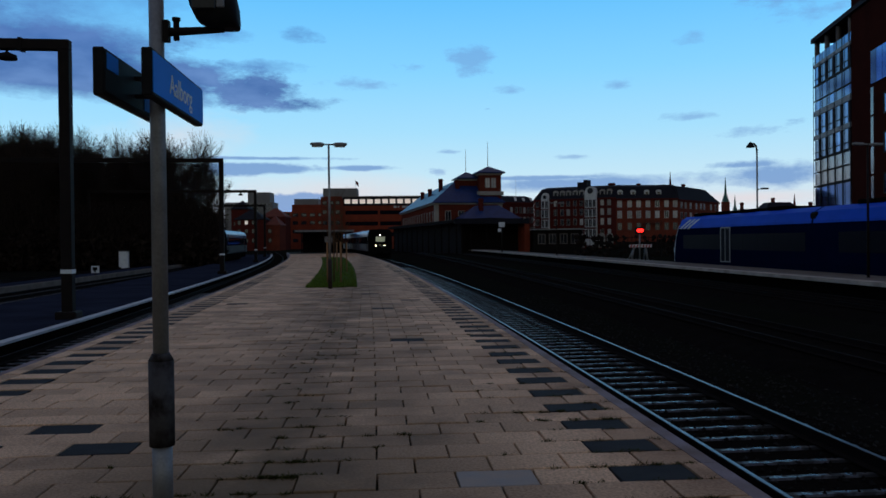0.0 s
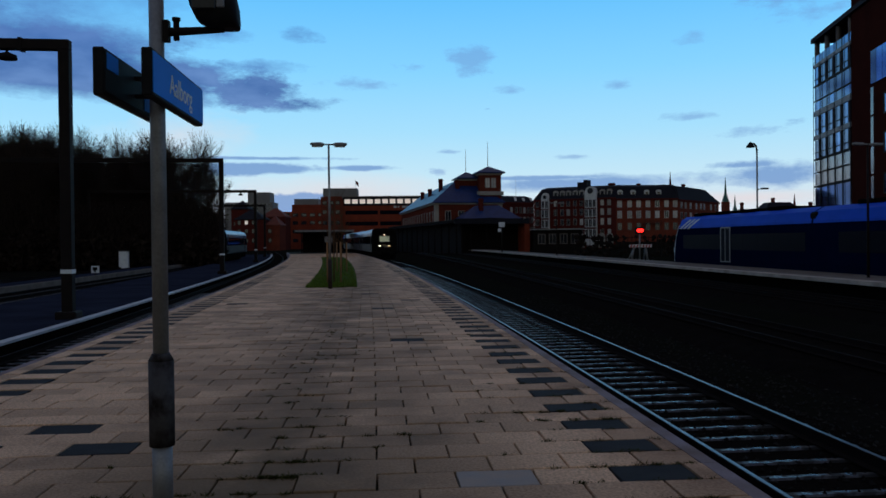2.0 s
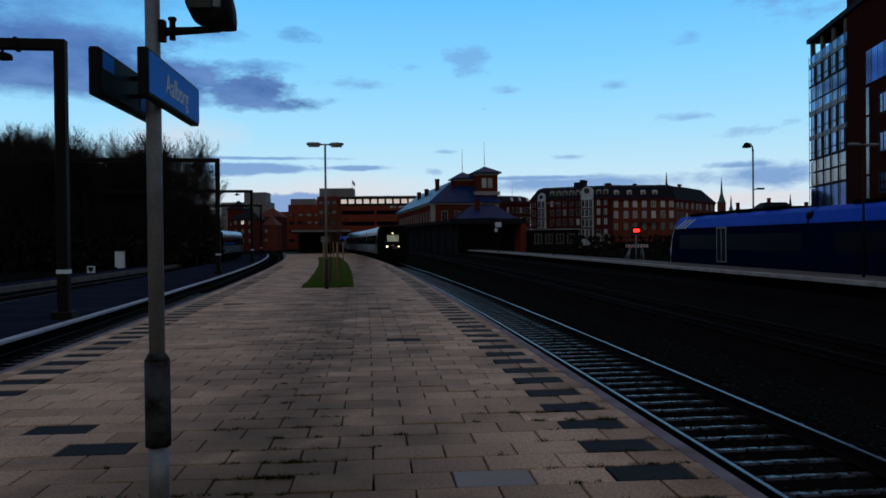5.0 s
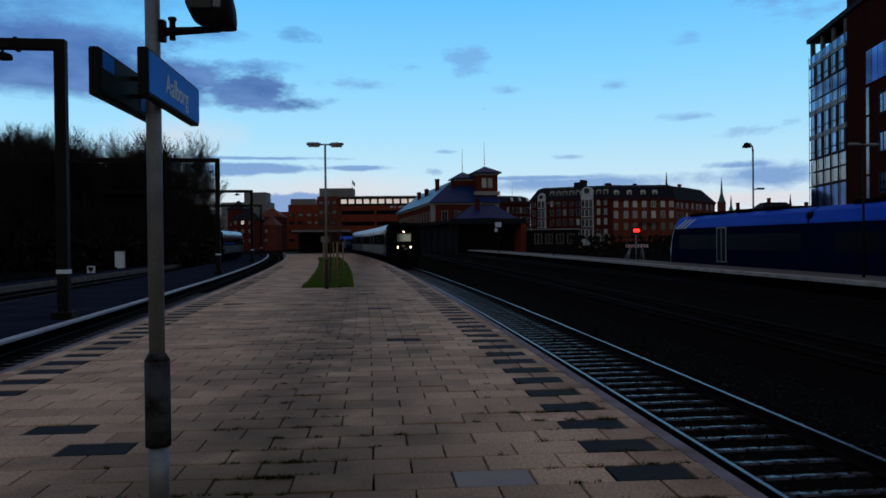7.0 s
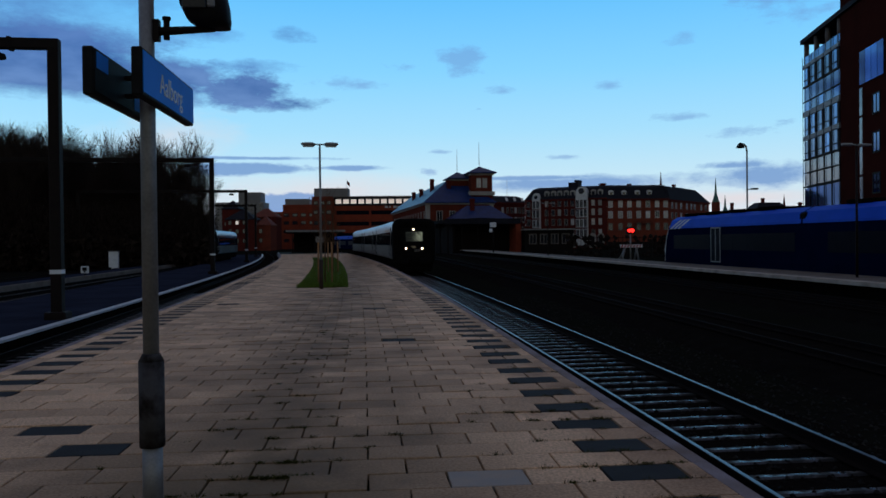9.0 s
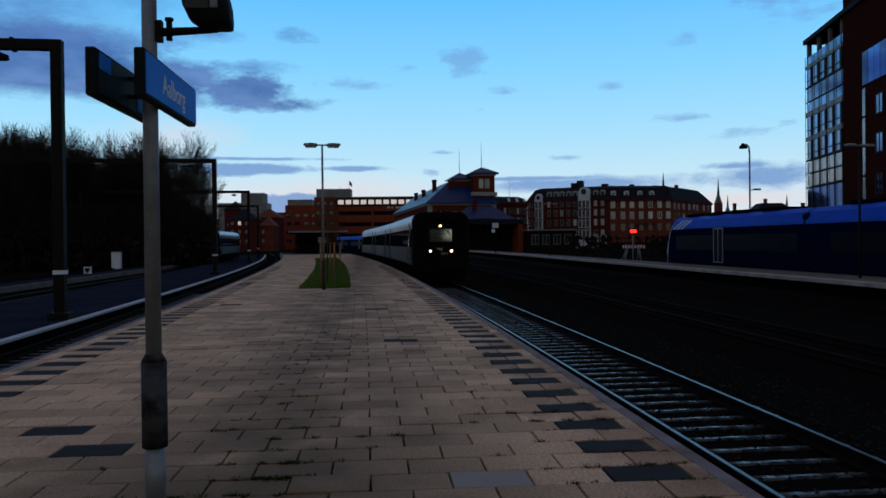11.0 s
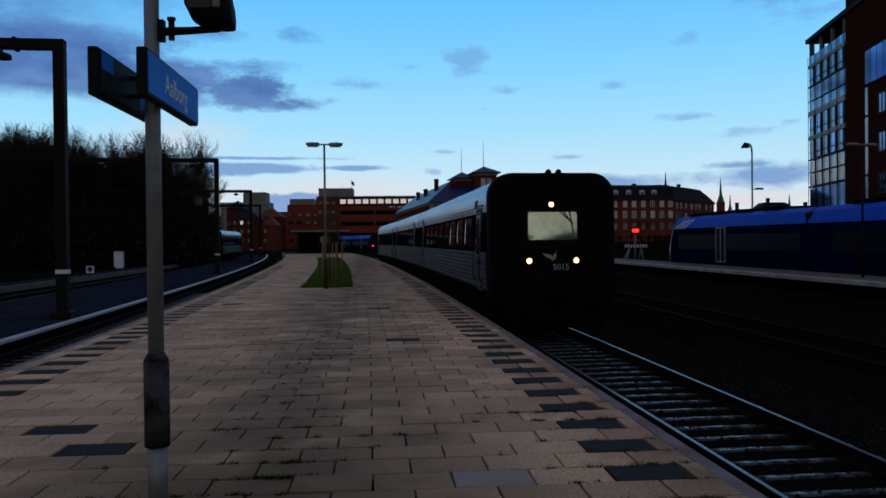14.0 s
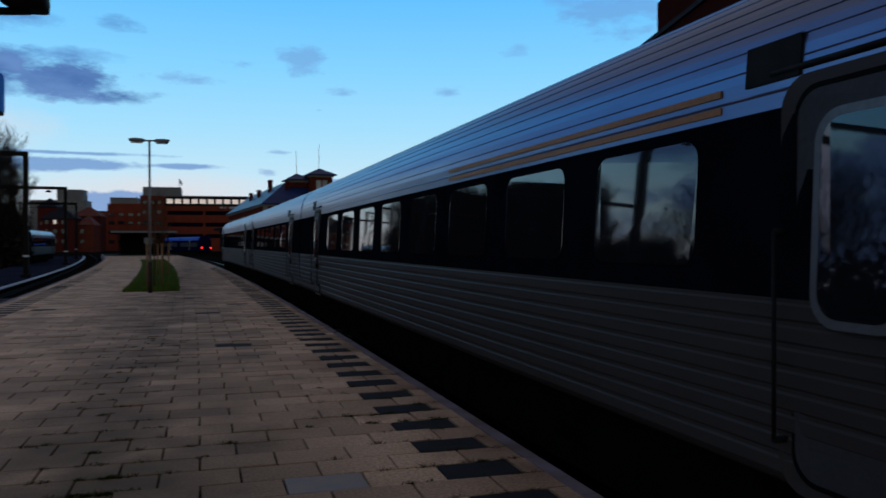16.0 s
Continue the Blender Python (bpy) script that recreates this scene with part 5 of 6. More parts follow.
    # end wing turned away from the tracks
    d, length = row_house("brick apartment wing with roof windows turned away from the tracks", (86.55, 228.05), (109.2, 252.0), 14.3, 18.9, BRICK_DARK, 0.0, 8.0)
    for i, x in enumerate((2.4, 5.4, 9.3, 13.8, 17.6, 20.3, 26.0, 30.0)):
        for z in (3.4, 6.4, 9.6, 12.6):
            window_at(d, x, z, 1.5, 1.9, BLIND if (i * 3 + int(z)) % 5 == 0 else PANE, STUCCO)
        if i in (2, 3, 6):
            skylight(d, x, 0.5, 15.6)
    chimney(d, 16.0, 5, 18.2, 19.8, 0.9)
    chimney(d, 29.0, 7, 15.5, 18.0, 1.6)


def build_red_offices():
    b = building("brick_office", "long red brick office with a bright band of top windows", (-24.0, 302.0, -0.95), -2.0, 37.5, 16, 19.3, BRICK)
    block_part(b, "top_storey", ROOF_DARK, 8.4, 37.4, -0.2, 15, 16.4, 19.6)
    for i in range(10):
        f = window_at(b, 10.0 + 2.85 * i, 18.0, 2.45, 2.0, LIT, ROOF_DARK, pose(0, -0.22, 0), bars=False)
    block_part(b, "eave", CONCRETE, 8.2, 37.7, -0.6, 15.4, 19.6, 20.0, "pale roof edge")
    for z in (13.8, 9.6, 5.4):
        for x0, x1 in ((9.2, 21.5), (22.3, 36.6)):
            block_part(b, "window_strip", DARK_GLASS, x0, x1, -0.05, 0.0, z - 0.75, z + 0.75, "dark ribbon window")
            for k in range(int((x1 - x0) / 1.5)):
                block_part(b, "mullion", ROOF_DARK, x0 + 1.5 * k - 0.05, x0 + 1.5 * k + 0.05, -0.10, -0.052, z - 0.75, z + 0.75)
    block_part(b, "penthouse", GREY_PANEL, 0.6, 13.5, 2.0, 12, 19.3, 23.2, "grey roof storey")
    block_part(b, "stair_bay", BRICK_DARK, 0.1, 8.0, -1.5, -0.01, 0, 19.9, "projecting brick bay")
    for i in range(3):
        for z in (6, 10, 14, 17.5):
            window_at(b, 1.6 + 2.4 * i, z, 1.7, 1.5, PANE, ROOF_DARK, pose(0, -1.5, 0))
    for k, wdt in enumerate((1.1, 0.5, 1.3, 0.9, 1.2)):
        block_part(b, "sign_bar", WHITE_PAINT, 27.5 + 1.6 * k, 27.5 + 1.6 * k + wdt, -0.30, -0.21, 15.5, 16.2, "pale sign lettering bar")
    mast(b, 13.0, 3, 20.0, 26.5, 0.12)
    bm = bmesh.new()
    loft(bm, [[(13.1 + k * 0.5, 3 + 0.15 * math.sin(k * 2), 26.2 - 0.5 * k), (13.1 + k * 0.5, 3.05 + 0.15 * math.sin(k * 2), 26.2 - 0.5 * k), (13.1 + k * 0.5, 3.05 + 0.15 * math.sin(k * 2), 24.9 - 0.6 * k), (13.1 + k * 0.5, 3 + 0.15 * math.sin(k * 2), 24.9 - 0.6 * k)] for k in range(3)])
    part("flag", bm, BRICK_DEEP, b, "dark drooping flag")
    c = building("stepped_brick_office", "stepped red brick office block with a grey roof storey", (-42.2, 330.0, -0.95), -3, 18.5, 16, 15.4, BRICK)
    block_part(c, "upper_storey", BRICK, 4.0, 18.4, 0.6, 15, 15.4, 18.3)
    block_part(c, "penthouse", GREY_PANEL, 4.6, 14.6, 3, 12, 18.3, 20.8, "grey roof storey")
    for i in range(5):
        for z in (3.5, 7.2, 10.8, 14.0):
            window_at(c, 2.0 + 3.5 * i, z, 2.2, 1.4, PANE, ROOF_DARK, bars=False)


def build_far_left():
    h = building("hospital_block", "pale grey concrete tower block in the distance", (-119, 600, -0.95), -4, 36, 20, 33, GREY_PANEL)
    block_part(h, "tower_part", GREY_PANEL, 17, 33.5, 2, 18, 33, 40.5)
    for i in range(11):
        for z in (20, 24, 28, 31.3):
            window_at(h, 2.5 + 3.1 * i, z, 2.0, 1.6, PANE, GREY_PANEL, bars=False)
    for k, (x, y, w, hh, mat) in enumerate(((-52, 280, 10, 11.0, BRICK_DEEP), (-41.8, 282, 5, 9.0, BRICK_DARK), (-57, 300, 6, 15.5, BRICK_DEEP), (-46, 300, 9, 12.5, BRICK_DEEP))):
        b = building("town_house", "small brick town house beyond the sidings", (x, y, -0.95), -6, w, 9, hh, mat, "house")
        hip_roof(b, "roof", RED_ROOF if k % 2 else ROOF_DARK, 0, w, 0, 9, hh, hh + 3.2, 4, 0.3)
        for i in range(max(1, int(w // 2.6))):
            for z in (3.5, 6.8, 9.8):
                if z < hh - 1:
                    window_at(b, 1.5 + 2.5 * i, z, 1.2, 1.5, LIT if (i * 5 + k * 3 + int(z)) % 7 == 0 else PANE, ROOF_DARK)


def build_glass_office():
    # the front runs along the tracks; local x goes towards the camera
    b = thing("glass_office", "tall dark brick office with a blue glass corner and overhanging roof", "office building", (50.9, 90.5, -0.95), math.degrees(math.atan2(-12.0, -2.7)))
    w = 12.3
    block_part(b, "wall", BRICK_OFFICE, w, 36, 0, 24, 0, 29.5, "dark brick wall")
    block_part(b, "core", ROOF_DARK, 0.25, w, 0.35, 20, 0, 23.0)
    block_part(b, "roof", ROOF_DARK, -0.05, 37, -0.3, 24, 25.6, 26.1, "thin overhanging roof")
    for x in (0.4, 4.0, 7.7, 11.4):
        bm = bmesh.new()
        rod(bm, (x, 0.3, 22.6), (x, 0.3, 25.6), 0.28, n=12)
        part("column", bm, CONCRETE, b, "pale round column")
    block_part(b, "loggia_back", BRICK_OFFICE, 2.0, w, 4.0, 4.3, 22.6, 25.9)
    # glass front: five bays of tall panes beside dark panels, storey by storey (foot, head, pane, share of the bay that is glass)
    for z0, z1, glass, share in ((1.0, 5.4, PANE_BLUE, 0.9), (5.6, 8.5, PANE_BLUE, 0.9), (8.7, 10.2, PANE_PALE, 0.84), (10.3, 11.7, PANE_PALE, 0.84), (11.9, 14.1, PANE_BLUE, 0.62),
                                 (14.6, 16.9, PANE_BLUE, 0.62), (17.5, 18.6, PANE_BLUE, 0.94), (18.7, 20.3, PANE_DEEP, 0.94), (20.5, 22.6, PANE_BLUE, 0.6), (23.0, 24.0, PANE_BLUE, 0.96)):
        for i in range(5):
            x0, x1 = 0.15 + (w - 0.3) * i / 5, 0.15 + (w - 0.3) * (i + 1) / 5
            cut = x0 + (x1 - x0) * share
            bm = bmesh.new()
            box(bm, x0 + 0.06, cut, 0.05, 0.12, z0 + 0.06, z1 - 0.06)
            part("pane", bm, glass, b, "blue reflecting pane")
            if share < 0.8:
                block_part(b, "panel", ROOF_DARK, cut + 0.05, x1 - 0.05, 0.0, 0.12, z0 + 0.06, z1 - 0.06, "dark panel between panes")
                block_part(b, "transom", DARK_STEEL, x0 + 0.06, cut, 0.0, 0.045, z0 + (z1 - z0) * 0.3, z0 + (z1 - z0) * 0.3 + 0.09)
    for z0, z1, mat in ((5.4, 5.6, DARK_STEEL), (8.5, 8.7, DARK_STEEL), (10.2, 10.3, DARK_STEEL), (11.7, 11.9, DARK_STEEL), (14.1, 14.6, LAMP_GREY), (16.9, 17.5, LAMP_GREY), (18.6, 18.7, DARK_STEEL), (20.3, 20.5, DARK_STEEL), (22.6, 23.0, LAMP_GREY)):
        block_part(b, "spandrel", mat, 0, w, -0.06, 0.13, z0, z1)
    for i in range(6):
        xx = 0.15 + (w - 0.3) * i / 5
        block_part(b, "mullion", DARK_STEEL, xx - 0.06, xx + 0.06, -0.10, -0.062, 1.0, 24.0)
    # near wing with a glazed upper corner
    g = block_part(b, "near_wing", BRICK_OFFICE, w + 9.6, 40, -1.6, -0.02, 0, 20.3, "projecting dark brick wing")
    for k in range(4):
        block_part(g, "corner_glass", PANE_BLUE, w + 9.8 + 1.35 * k, w + 11.05 + 1.35 * k, -1.7, -1.62, 16.6, 19.6, "blue corner glazing")
    for k in range(5):
        block_part(g, "glass_strip", PANE_PALE, w + 9.66, w + 10.3, -1.66, -1.604, 3.0 + 2.7 * k, 5.5 + 2.7 * k, "narrow upright glazing")
    for i in range(5):
        for zz in (3.5, 7.4, 11.0, 14.4):
            window_at(g, w + 13.4 + 3.6 * i, zz, 1.7, 1.9, PANE_BLUE, DARK_STEEL, pose(0, -1.6, 0))


def build_far_town():
    # spires and roofs behind the blue train
    for name, x, y, h, mat, w in (("church_spire", 184.5, 500, 46, BRICK_DEEP, 4.4), ("church_spire", 265.5, 600, 50, COPPER, 4.6), ("church_spire", 268.5, 590, 36, COPPER, 4.0), ("church_spire", 332, 620, 38, BRICK_DEEP, 5.0)):
        s = thing(name, "slender green copper church spire in the distance", "church", (x, y, -0.95), 20, "distant spires")
        bm = bmesh.new()
        soft_box(bm, -w / 2, w / 2, -w / 2, w / 2, 0, h * 0.62, 0.2)
        part("tower", bm, BRICK_DARK, s)
        bm = bmesh.new()
        rod(bm, (0, 0, h * 0.62), (0, 0, h * 0.74), w * 0.6, w * 0.22, n=8, smooth=False)
        rod(bm, (0, 0, h * 0.74), (0, 0, h), w * 0.22, 0.12, n=8, smooth=False)
        part("spire", bm, mat, s)
    rnd = random.Random(4)
    x = 122.0
    for i in range(6):
        w = rnd.uniform(9, 15)
        hh = rnd.uniform(9.5, 12.0) + (3.0 if i == 5 else 0)
        b = building("town_house", "dark brick town house behind the railway", (x, 268 + rnd.uniform(-4, 4), -0.95), rnd.uniform(-8, 12), w, 12, hh, BRICK_DEEP, "house")
        hip_roof(b, "roof", ROOF_DARK, 0, w, 0, 12, hh, hh + rnd.uniform(3, 4.5), rnd.uniform(3, 5), 0.3)
        chimney(b, w * 0.4, 6, hh + 2, hh + 5.5, 1.0)
        for k in range(3):
            for z in (4, 7.2):
                window_at(b, 2 + 3 * k, z, 1.2, 1.7, PANE, STUCCO)
        x += w + 1.0


def build_right_side():
    # low dark shed and railings behind the opposite platform
    s = thing("platform_shed", "low dark shed with a flat roof and pale window frames", "shed", (28.5, 150, -0.95), -4)
    block_part(s, "wall", CANOPY, 0, 9.2, 0, 6, 0, 4.6)
    block_part(s, "roof_edge", GALV, -0.4, 9.6, -0.5, 6.5, 4.6, 4.85, "pale flat roof edge")
    for i in range(4):
        window_at(s, 1.5 + 2.1 * i, 2.9, 1.5, 2.0, PANE, CONCRETE)
    f = thing("railing", "tall black steel railing behind the tracks", "fence", (31, 118, -0.95), -14)
    for i in range(48):
        bm = bmesh.new()
        box(bm, i * 0.62 - 0.04, i * 0.62 + 0.04, -0.04, 0.04, 0, 3.1 + 0.15 * (i % 5 == 0))
        part("post", bm, DARK_STEEL, f)
    for z in (0.4, 1.7, 2.9):
        block_part(f, "rail", DARK_STEEL, -0.1, 29.4, -0.06, -0.041, z - 0.05, z + 0.05)
    hedge = bmesh.new()
    rnd = random.Random(2)
    for i in range(260):
        x, y, z = rnd.uniform(30, 62), rnd.uniform(120, 126), -0.95 + rnd.random() * 3.2
        y -= (x - 30) * 0.25
        bmesh.ops.create_icosphere(hedge, subdivisions=1, radius=rnd.uniform(0.2, 0.5), matrix=Matrix.Translation((x, y, z)))
    tagged(part("hedge", hedge, LEAF), "dark clipped hedge behind the railing", "hedge", kind="stuff")
    # buffer stop with a red lamp
    bx, by = 23.05, 70.4
    s = thing("buffer_stop", "steel buffer stop with a red and white board", "buffer stop", (bx, by, RAIL_Z), 0)
    for sx in (-0.85, 0.85):
        bm = bmesh.new()
        rod(bm, (sx, 0, -0.15), (sx * 0.6, -0.2, 1.7), 0.09, n=8)
        rod(bm, (sx, 0, -0.15), (sx, 1.6, -0.15), 0.09, n=8)
        rod(bm, (sx * 0.6, -0.2, 1.5), (sx, 1.6, -0.15), 0.07, n=8)
        part("frame", bm, GALV, s)
    bm = bmesh.new()
    soft_box(bm, -1.02, 1.02, -0.42, -0.3, 1.52, 1.80, 0.02)
    part("board", bm, SIGN_WHITE, s, "white board")
    for k in range(7):
        bm = bmesh.new()
        loft(bm, [[(-0.99 + 0.28 * k, y, 1.53), (-0.85 + 0.28 * k, y, 1.53), (-0.75 + 0.28 * k, y, 1.79), (-0.89 + 0.28 * k, y, 1.79)] for y in (-0.43, -0.421)])
        part("stripe", bm, RED_STRIPE, s, "red diagonal stripe")
    p = thing("stop_signal", "small signal post with a glowing red lamp", "signal", (bx - 0.25, by - 0.9, RAIL_Z - 0.09), 0)
    bm = bmesh.new()
    rod(bm, (0, 0, 0), (0, 0, 3.05), 0.06, n=10)
    part("post", bm, GALV, p)
    bm = bmesh.new()
    soft_box(bm, -0.42, 0.42, -0.12, 0.12, 2.85, 3.45, 0.04)
    part("housing", bm, BLACK, p)
    for k in (-0.14, 0.14):
        bm = bmesh.new()
        rod(bm, (k, -0.13, 3.15), (k, -0.17, 3.15), 0.17, n=16)
        part("red_lamp", bm, RED_LIGHT, p, "glowing red lamp")
    # lamp posts on the opposite platform
    for x, y, h, arm in ((20.6, 32.4, 5.75, 0.72), (19.1, 87, 5.9, 0.9)):
        s = thing("platform_lamp", "slim dark lamp post with two flat heads on the opposite platform", "lamp post", (x, y, 0), 10, "opposite lamp posts")
        bm = bmesh.new()
        rod(bm, (0, 0, -0.03), (0, 0, h), 0.06, 0.04, n=12)
        part("pole", bm, DARK_STEEL, s)
        bm = bmesh.new()
        box(bm, -arm * 0.4, arm * 0.4, -0.03, 0.03, h - 0.09, h - 0.03)
        part("crossarm", bm, LAMP_GREY, s)
        for side in (-1, 1):
            bm = bmesh.new()
            soft_box(bm, *sorted((side * arm * 0.35, side * arm)), -0.12, 0.12, h - 0.11, h, 0.03)
            part("lamp_head", bm, LAMP_GREY, s)
    s = thing("departure_display", "post with a small white display box", "display", (17.1, 115, 0), 0)
    bm = bmesh.new()
    rod(bm, (0, 0, -0.03), (0, 0, 4.6), 0.09, 0.07, n=10)
    part("post", bm, DARK_STEEL, s)
    bm = bmesh.new()
    soft_box(bm, -0.45, 0.45, -0.12, 0.12, 3.7, 4.4, 0.03)
    part("box", bm, SIGN_WHITE, s)
    bm = bmesh.new()
    soft_box(bm, -0.55, -0.1, -0.12, 0.12, 3.0, 3.5, 0.03)
    part("lower_box", bm, SIGN_WHITE, s)
    # street lamp behind the blue train
    s = thing("street_lamp", "tall curved street lamp with a bell-shaped head", "street lamp", (27.75, 57.2, -1.2), 0)
    bm = bmesh.new()
    pts = [(0, 0, 0), (0, 0, 9.4), (-0.05, 0, 9.75), (-0.2, 0, 9.95), (-0.45, 0, 10.0)]
    for a, c in zip(pts, pts[1:]):
        rod(bm, a, c, 0.07, 0.06, n=10)
    part("pole", bm, GALV, s)
    bm = bmesh.new()
    loft(bm, [[(-0.5 + r * math.cos(q), r * math.sin(q), z) for q in [2 * math.pi * i / 16 for i in range(16)]] for r, z in ((0.05, 10.08), (0.14, 10.0), (0.28, 9.8), (0.31, 9.68), (0.2, 9.67))], smooth=True)
    part("lamp_head", bm, BLACK, s)
    bm = bmesh.new()
    rod(bm, (0, 0, 6.55), (0.45, 0, 6.62), 0.03, n=6)
    soft_box(bm, 0.3, 0.85, -0.1, 0.1, 6.55, 6.68, 0.03)
    part("side_lamp", bm, BLACK, s)


def build_behind():
    """Low unseen sheds added behind the viewer, as a dark skyline for the windscreen to reflect."""
    for k, (x, w, h) in enumerate(((-30, 26, 5.0), (0, 30, 6.4), (33, 34, 5.6), (70, 30, 7.0))):
        b = building("goods_shed", "long low dark shed added unseen behind the viewer", (x + w, -82 - 2 * k, -0.95), 180, w, 12, h, BRICK_DEEP, "shed")
        hip_roof(b, "roof", ROOF_DARK, 0, w, 0, 12, h, h + 1.6, 5.0, 0.3)


def build_left_side():
    s = thing("relay_cabinet", "white metal cabinet standing beside the sidings", "cabinet", (-26.6, 83.0, -0.95), 5)
    bm = bmesh.new()
    soft_box(bm, -0.45, 0.45, -0.3, 0.3, 0.0, 1.95, 0.03)
    part("body", bm, SIGN_WHITE, s)
    bm = bmesh.new()
    soft_box(bm, -0.5, 0.5, -0.35, 0.35, 1.952, 2.03, 0.02)
    part("lid", bm, GALV, s)
    for x, y in ((-20.6, 58.0), (-21.2, 76.0)):
        s = thing("dwarf_signal", "small dwarf signal with a white plate beside the track", "signal", (x, y, -0.45), 0, "dwarf signals")
        bm = bmesh.new()
        rod(bm, (0, 0, 0), (0, 0, 0.2), 0.05, n=8)
        part("foot", bm, DARK_STEEL, s)
        bm = bmesh.new()
        soft_box(bm, -0.27, 0.27, -0.05, 0.05, 0.18, 0.68, 0.02)
        part("plate", bm, SIGN_WHITE, s)
        bm = bmesh.new()
        box(bm, -0.16, 0.16, -0.07, -0.051, 0.36, 0.60)
        box(bm, -0.06, 0.06, -0.07, -0.051, 0.24, 0.36)
        part("lamp_face", bm, BLACK, s)
    # shelter far down the platform
    s = thing("platform_shelter", "dark flat-roofed platform shelter with a pale roof edge", "shelter", (-14.6, 131, 0), 6)
    block_part(s, "roof", CANOPY, 0, 9.4, -1, 14, 3.35, 3.7)
    block_part(s, "roof_edge", GALV, -0.1, 9.5, -1.12, -1.004, 3.45, 3.75, "pale roof edge")
    for x in (1.0, 4.6, 8.2):
        for y in (0.5, 10):
            bm = bmesh.new()
            rod(bm, (x, y, -0.03), (x, y, 3.4), 0.09, n=8)
            part("post", bm, DARK_STEEL, s)
    block_part(s, "wall", CANOPY, 1.2, 8.0, 5, 5.15, 0, 3.35)
    s = thing("platform_sign", "pale sign board on a post far down the platform", "sign", (-7.8, 112, 0), 0)
    bm = bmesh.new()
    rod(bm, (0, 0, -0.03), (0, 0, 2.6), 0.05, n=8)
    part("post", bm, DARK_STEEL, s)
    bm = bmesh.new()
    soft_box(bm, -0.65, 0.65, -0.05, 0.05, 1.75, 2.55, 0.05)
    part("board", bm, GALV, s)


# ---- paving ----
ROW, MODULE, X_FIRST, Y_FIRST = 0.3955, 0.59, 1.69, 5.58


def slab_mesh(w, mat):
    bm = bmesh.new()
    g = 0.015
    x, y = w / 2 - g / 2, ROW / 2 - g / 2
    c = 0.006
    loft(bm, [[(-x, -y, -0.05), (x, -y, -0.05), (x, y, -0.05), (-x, y, -0.05)], [(-x, -y, -c), (x, -y, -c), (x, y, -c), (-x, y, -c)],
              [(-x + c, -y + c, 0), (x - c, -y + c, 0), (x - c, y - c, 0), (-x + c, y - c, 0)]])
    return mesh_of("slab", bm, mat)


def build_paving(plat):
    rnd = random.Random(11)
    whole, half = slab_mesh(MODULE, SLAB), slab_mesh(MODULE / 2, SLAB)
    dark, pale = slab_mesh(MODULE, DARK_SLAB), slab_mesh(MODULE, PALE_SLAB)
    odd_dark = {(5, -9), (3, -8), (3, -10), (21, -3), (53, -4), (45, -2), (38, -3), (44, -10)}
    verts, faces, dv, df = [], [], [], []
    count = 0
    k = -26
    while True:
        y = Y_FIRST + ROW * (k + 0.5)
        if y > 122:
            break
        lo, hi = left_edge(y) + 0.15, right_edge(y) - 0.15
        off = bend(y) - bend(6)
        shift = 0.0 if k % 2 == 0 else MODULE / 2
        cells = [(lo, lo + 0.24, False, None), (lo + 0.24, lo + 0.84, k % 2 == 0 and y < 60, None)]
        lo += 0.84
        j = math.floor((lo - off - X_FIRST - shift) / MODULE)
        while X_FIRST + off + shift + MODULE * j < hi - 0.05:
            x0 = X_FIRST + off + shift + MODULE * j
            cells.append((max(x0, lo), min(x0 + MODULE, hi), (k % 2 == 0 and j == 0 and y < 60) or (k, j) in odd_dark, j))
            j += 1
        for a, b, mark, j in cells:
            if b - a < 0.06:
                continue
            if 30.75 < y < 92 and a > -3.2 + (bend(y) - bend(31)) - 0.013 * (y - 31) and b < -1.0 + (bend(y) - bend(31)) - 0.004 * (y - 31):
                continue
            z = rnd.gauss(0, 0.0035)
            if mark:
                z -= 0.001
            near = 4.6 < y < 13.5 and a > -4.2 and abs(b - a - MODULE) < 0.01 and count < 300
            if near:
                o = new("slab", dark if mark else pale if (k, j) in ((0, -2),) else whole)
                o.parent = plat
                o.matrix_basis = pose((a + b) / 2, y, z, rnd.gauss(0, 0.35), rnd.gauss(0, 0.22), rnd.gauss(0, 0.5))
                count += 1
            else:
                V, F = (dv, df) if mark else (verts, faces)
                g, h = 0.010, ROW / 2 - 0.009
                i = len(V)
                tilt = rnd.gauss(0, 0.0015)
                V += [(a + g, y - h, -0.05), (b - g, y - h, -0.05), (b - g, y + h, -0.05), (a + g, y + h, -0.05)]
                V += [(a + g, y - h, z + tilt), (b - g, y - h, z + tilt), (b - g, y + h, z - tilt), (a + g, y + h, z - tilt)]
                F += [(i + 4, i + 5, i + 6, i + 7), (i, i + 1, i + 5, i + 4), (i + 1, i + 2, i + 6, i + 5), (i + 2, i + 3, i + 7, i + 6), (i + 3, i, i + 4, i + 7)]
        k += 1
    for name, V, F, mat in (("slabs", verts, faces, SLAB_FAR), ("marker_slabs", dv, df, DARK_SLAB)):
        me = bpy.data.meshes.new(name)
        me.from_pydata(V, [], F)
        me.materials.append(mat)
        o = new(name, me)
        o.parent = plat
        tagged(o, kind="stuff")
    # weeds in the joints
    verts, faces = [], []
    for i in range(230):
        kk = rnd.randint(-3, 26) if i % 2 else rnd.randint(-2, 6)
        y = Y_FIRST + ROW * kk + rnd.gauss(0, 0.01)
        x = min(2.35, rnd.choice((rnd.gauss(-1.0, 0.5), rnd.gauss(-1.0, 0.4), rnd.gauss(1.9, 0.4))))
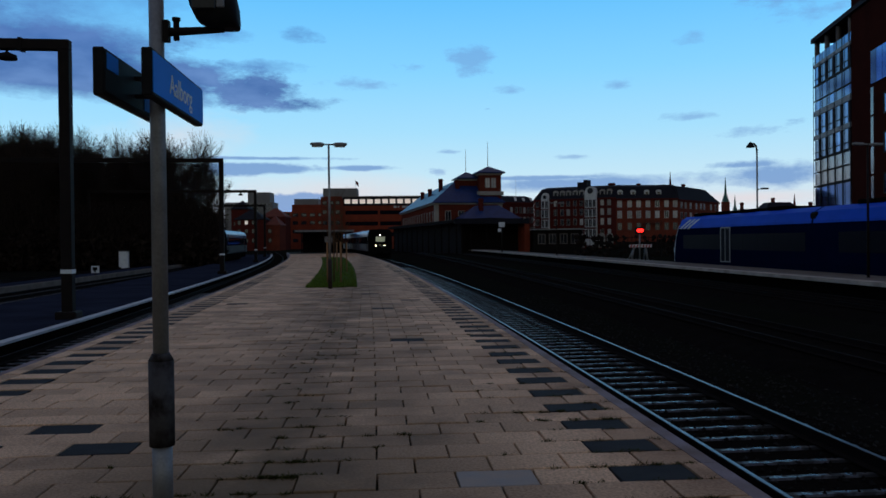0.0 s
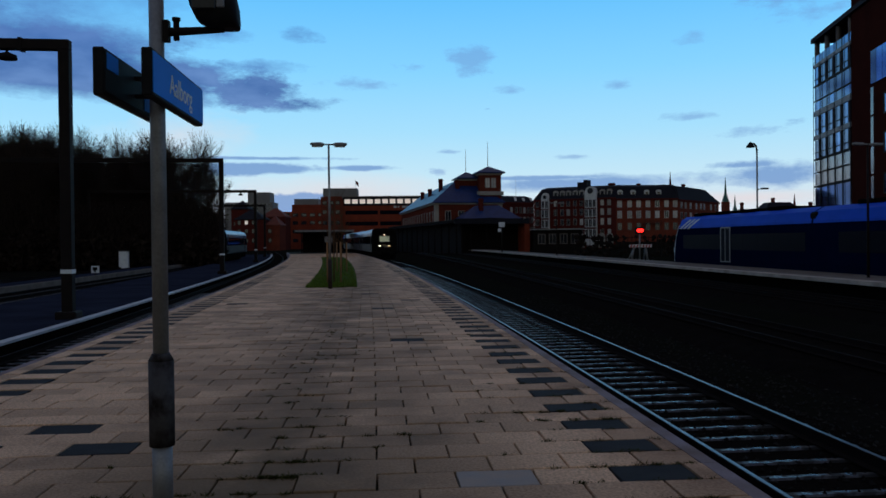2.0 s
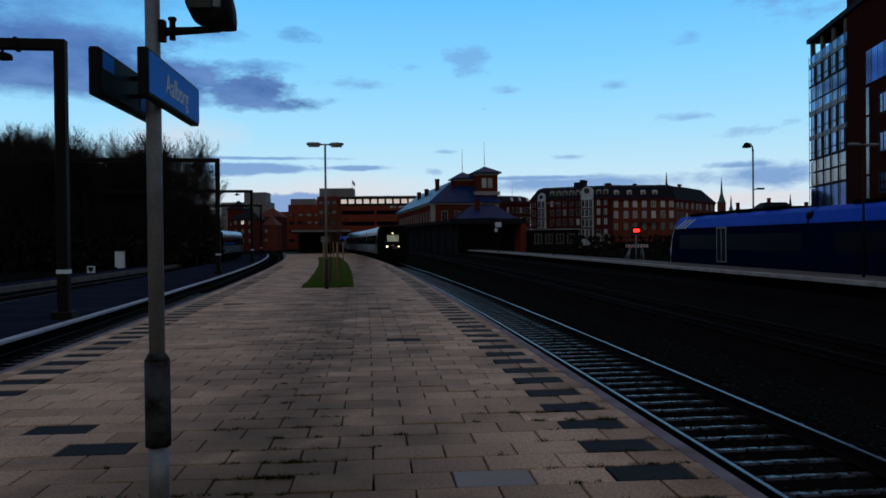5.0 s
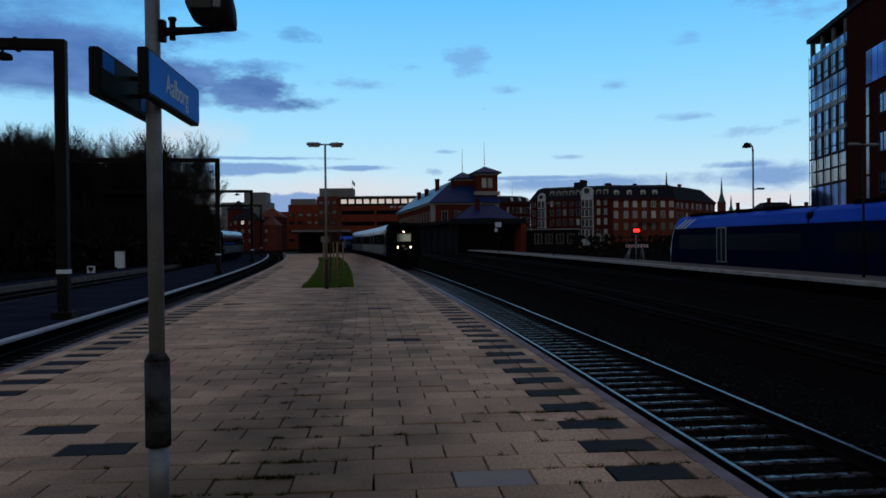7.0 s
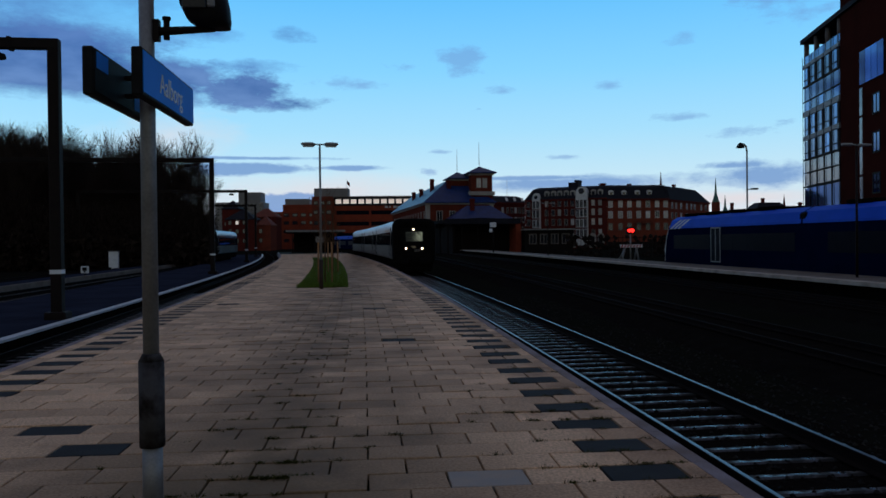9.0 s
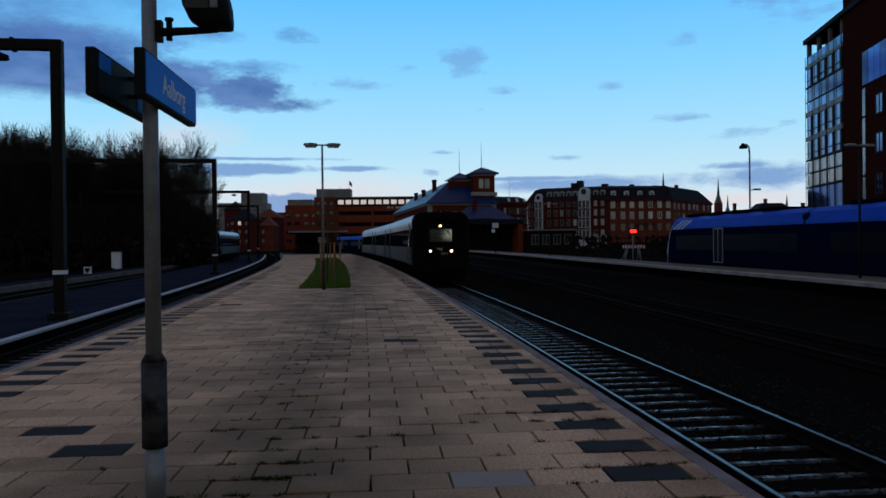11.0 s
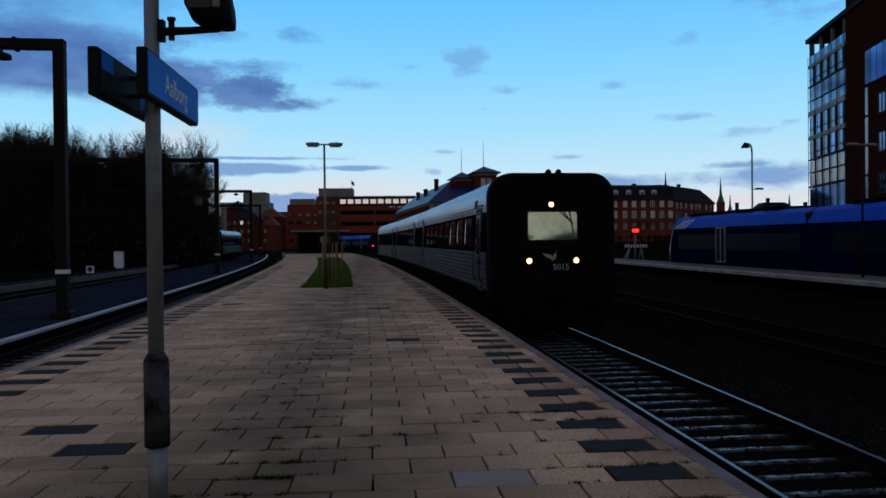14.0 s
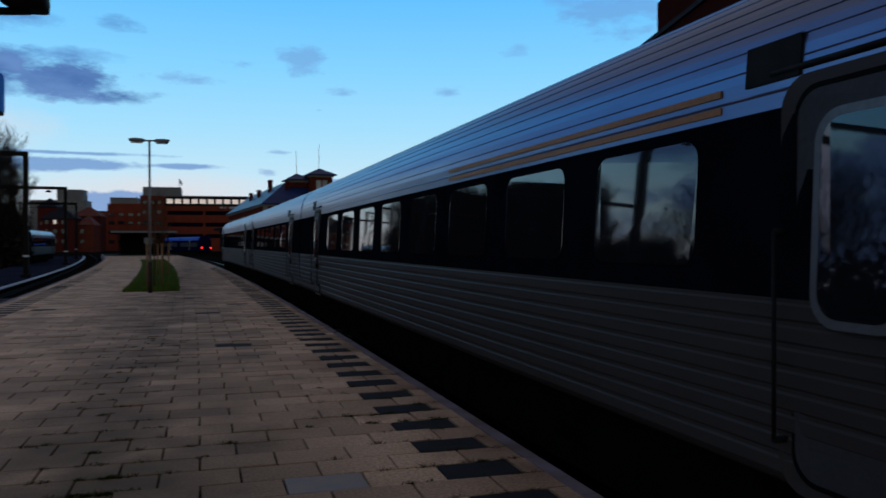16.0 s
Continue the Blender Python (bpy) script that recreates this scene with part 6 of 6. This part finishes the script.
        tuft(x, y, rnd.randint(10, 60), rnd, rnd.uniform(0.015, 0.045), verts, faces, -0.01, 0.035)
    me = bpy.data.meshes.new("joint_weeds")
    me.from_pydata(verts, [], faces)
    me.materials.append(material("dull_moss", (0.055, 0.062, 0.014), 0.9, spec=0.0, second=(0.035, 0.035, 0.012), scale=3, fine=20, random_tone=0.4, island=True))
    tagged(new("joint_weeds", me), "small green weeds growing in the joints", "weeds", kind="stuff")


# ---- build ----
build_ground()
PLATFORM = build_platform()
build_low_platform()
build_right_platform()
build_track("track_one", track_1, -8, 240, "ballasted track beside the platform with wet sleepers", (3.0, 75), bright=True, half=0.80)
build_track("track_two", track_2, 0, 170, "second dark ballasted track")
build_track("track_three", track_3, 0, 170, "third dark ballasted track beside the opposite platform")
build_track("track_four", track_4, 0, 70, "track ending at a buffer stop")
build_track("track_left", track_left, -6, 200, "track beside the low platform", (8, 40))
build_track("siding_one", straight(-17.1, 0.0003), 0, 160, "dark siding near the trees", (25, 70))
build_track("siding_two", straight(-24.0, 0.0003), 0, 130, "siding by the trees")
build_stones()
build_sign_post()
sign("station_sign", -1.412, "blue station name sign with white lettering", True)
sign("station_sign", -1.695, "dark back-facing station sign box with painted blue reflections", False)
build_floodlight()
build_platform_lamp()
build_lawn()
build_sapling(-2.15, 33.5, 3.4, 1)
build_sapling(-2.5, 46.0, 3.3, 2)
for gx, gy, reach, seed in ((-9.30, 24.0, 18, 1), (-11.5, 57.0, 18, 2), (-14.6, 91.0, 18, 3), (-18.8, 126.0, 18, 4)):
    build_gantry(gx, gy, reach, seed)
build_train()
build_parked_train()
build_blue_trains()
build_station()
build_canopy()
build_apartments()
build_red_offices()
build_far_left()
build_glass_office()
build_far_town()
build_right_side()
build_left_side()
build_behind()
TREES = random.Random(21)
MODELS = [build_tree(-24.3, 100, 15.2, 31), build_tree(-28.9, 96, 14.9, 32), build_tree(-34.1, 90, 14.2, 33), build_tree(-42.1, 92, 15.4, 34)]
for ti, (tx, ty, th) in enumerate(((-42.1, 96, 15.6), (-39.0, 93, 14.5), (-39.4, 98, 14.9), (-35.1, 97, 15.7), (-31.8, 93, 14.4), (-32.0, 99, 15.6), (-26.2, 92, 13.0), (-29.2, 110, 14.8), (-25.6, 112, 15.4),
                                   (-49.7, 110, 17.9), (-47.7, 112, 17.3), (-32.2, 116, 15.8), (-37.0, 104, 15.4), (-45.5, 102, 16.4), (-46.5, 97, 15.6), (-43.0, 104, 16.4), (-40.6, 90, 14.2), (-36, 52, 14.0), (-35, 43, 12.5), (-37, 33, 14.0), (-36, 22, 13.0), (-35, 11, 14.0), (-37, 0, 13.0), (-36, -12, 14.0), (-35, -24, 13.5), (-38.5, 88, 14.8), (-27.6, 99, 14.6), (-30.2, 101, 15.2), (-51.0, 105, 17.4))):
    tc = copy_thing(MODELS[ti % 4], pose(tx, ty, -0.95, 0, 0, TREES.uniform(0, 360)))
    th /= (15.2, 14.9, 14.2, 15.4)[ti % 4]
    th *= TREES.uniform(0.90, 1.03)
    tc.scale = (th * 1.05, th * 1.05, th)
# unseen trees added behind the viewer to darken what the windscreen reflects
for ti, (tx, ty) in enumerate(((-14, -75), (-6, -82), (4, -78), (14, -84), (-25, -60), (24, -80))):
    tc = copy_thing(MODELS[ti % 4], pose(tx, ty, -0.95, 0, 0, TREES.uniform(0, 360)))
    tc.scale = (0.8, 0.8, 0.8)
build_thicket()
build_paving(PLATFORM)
motions()
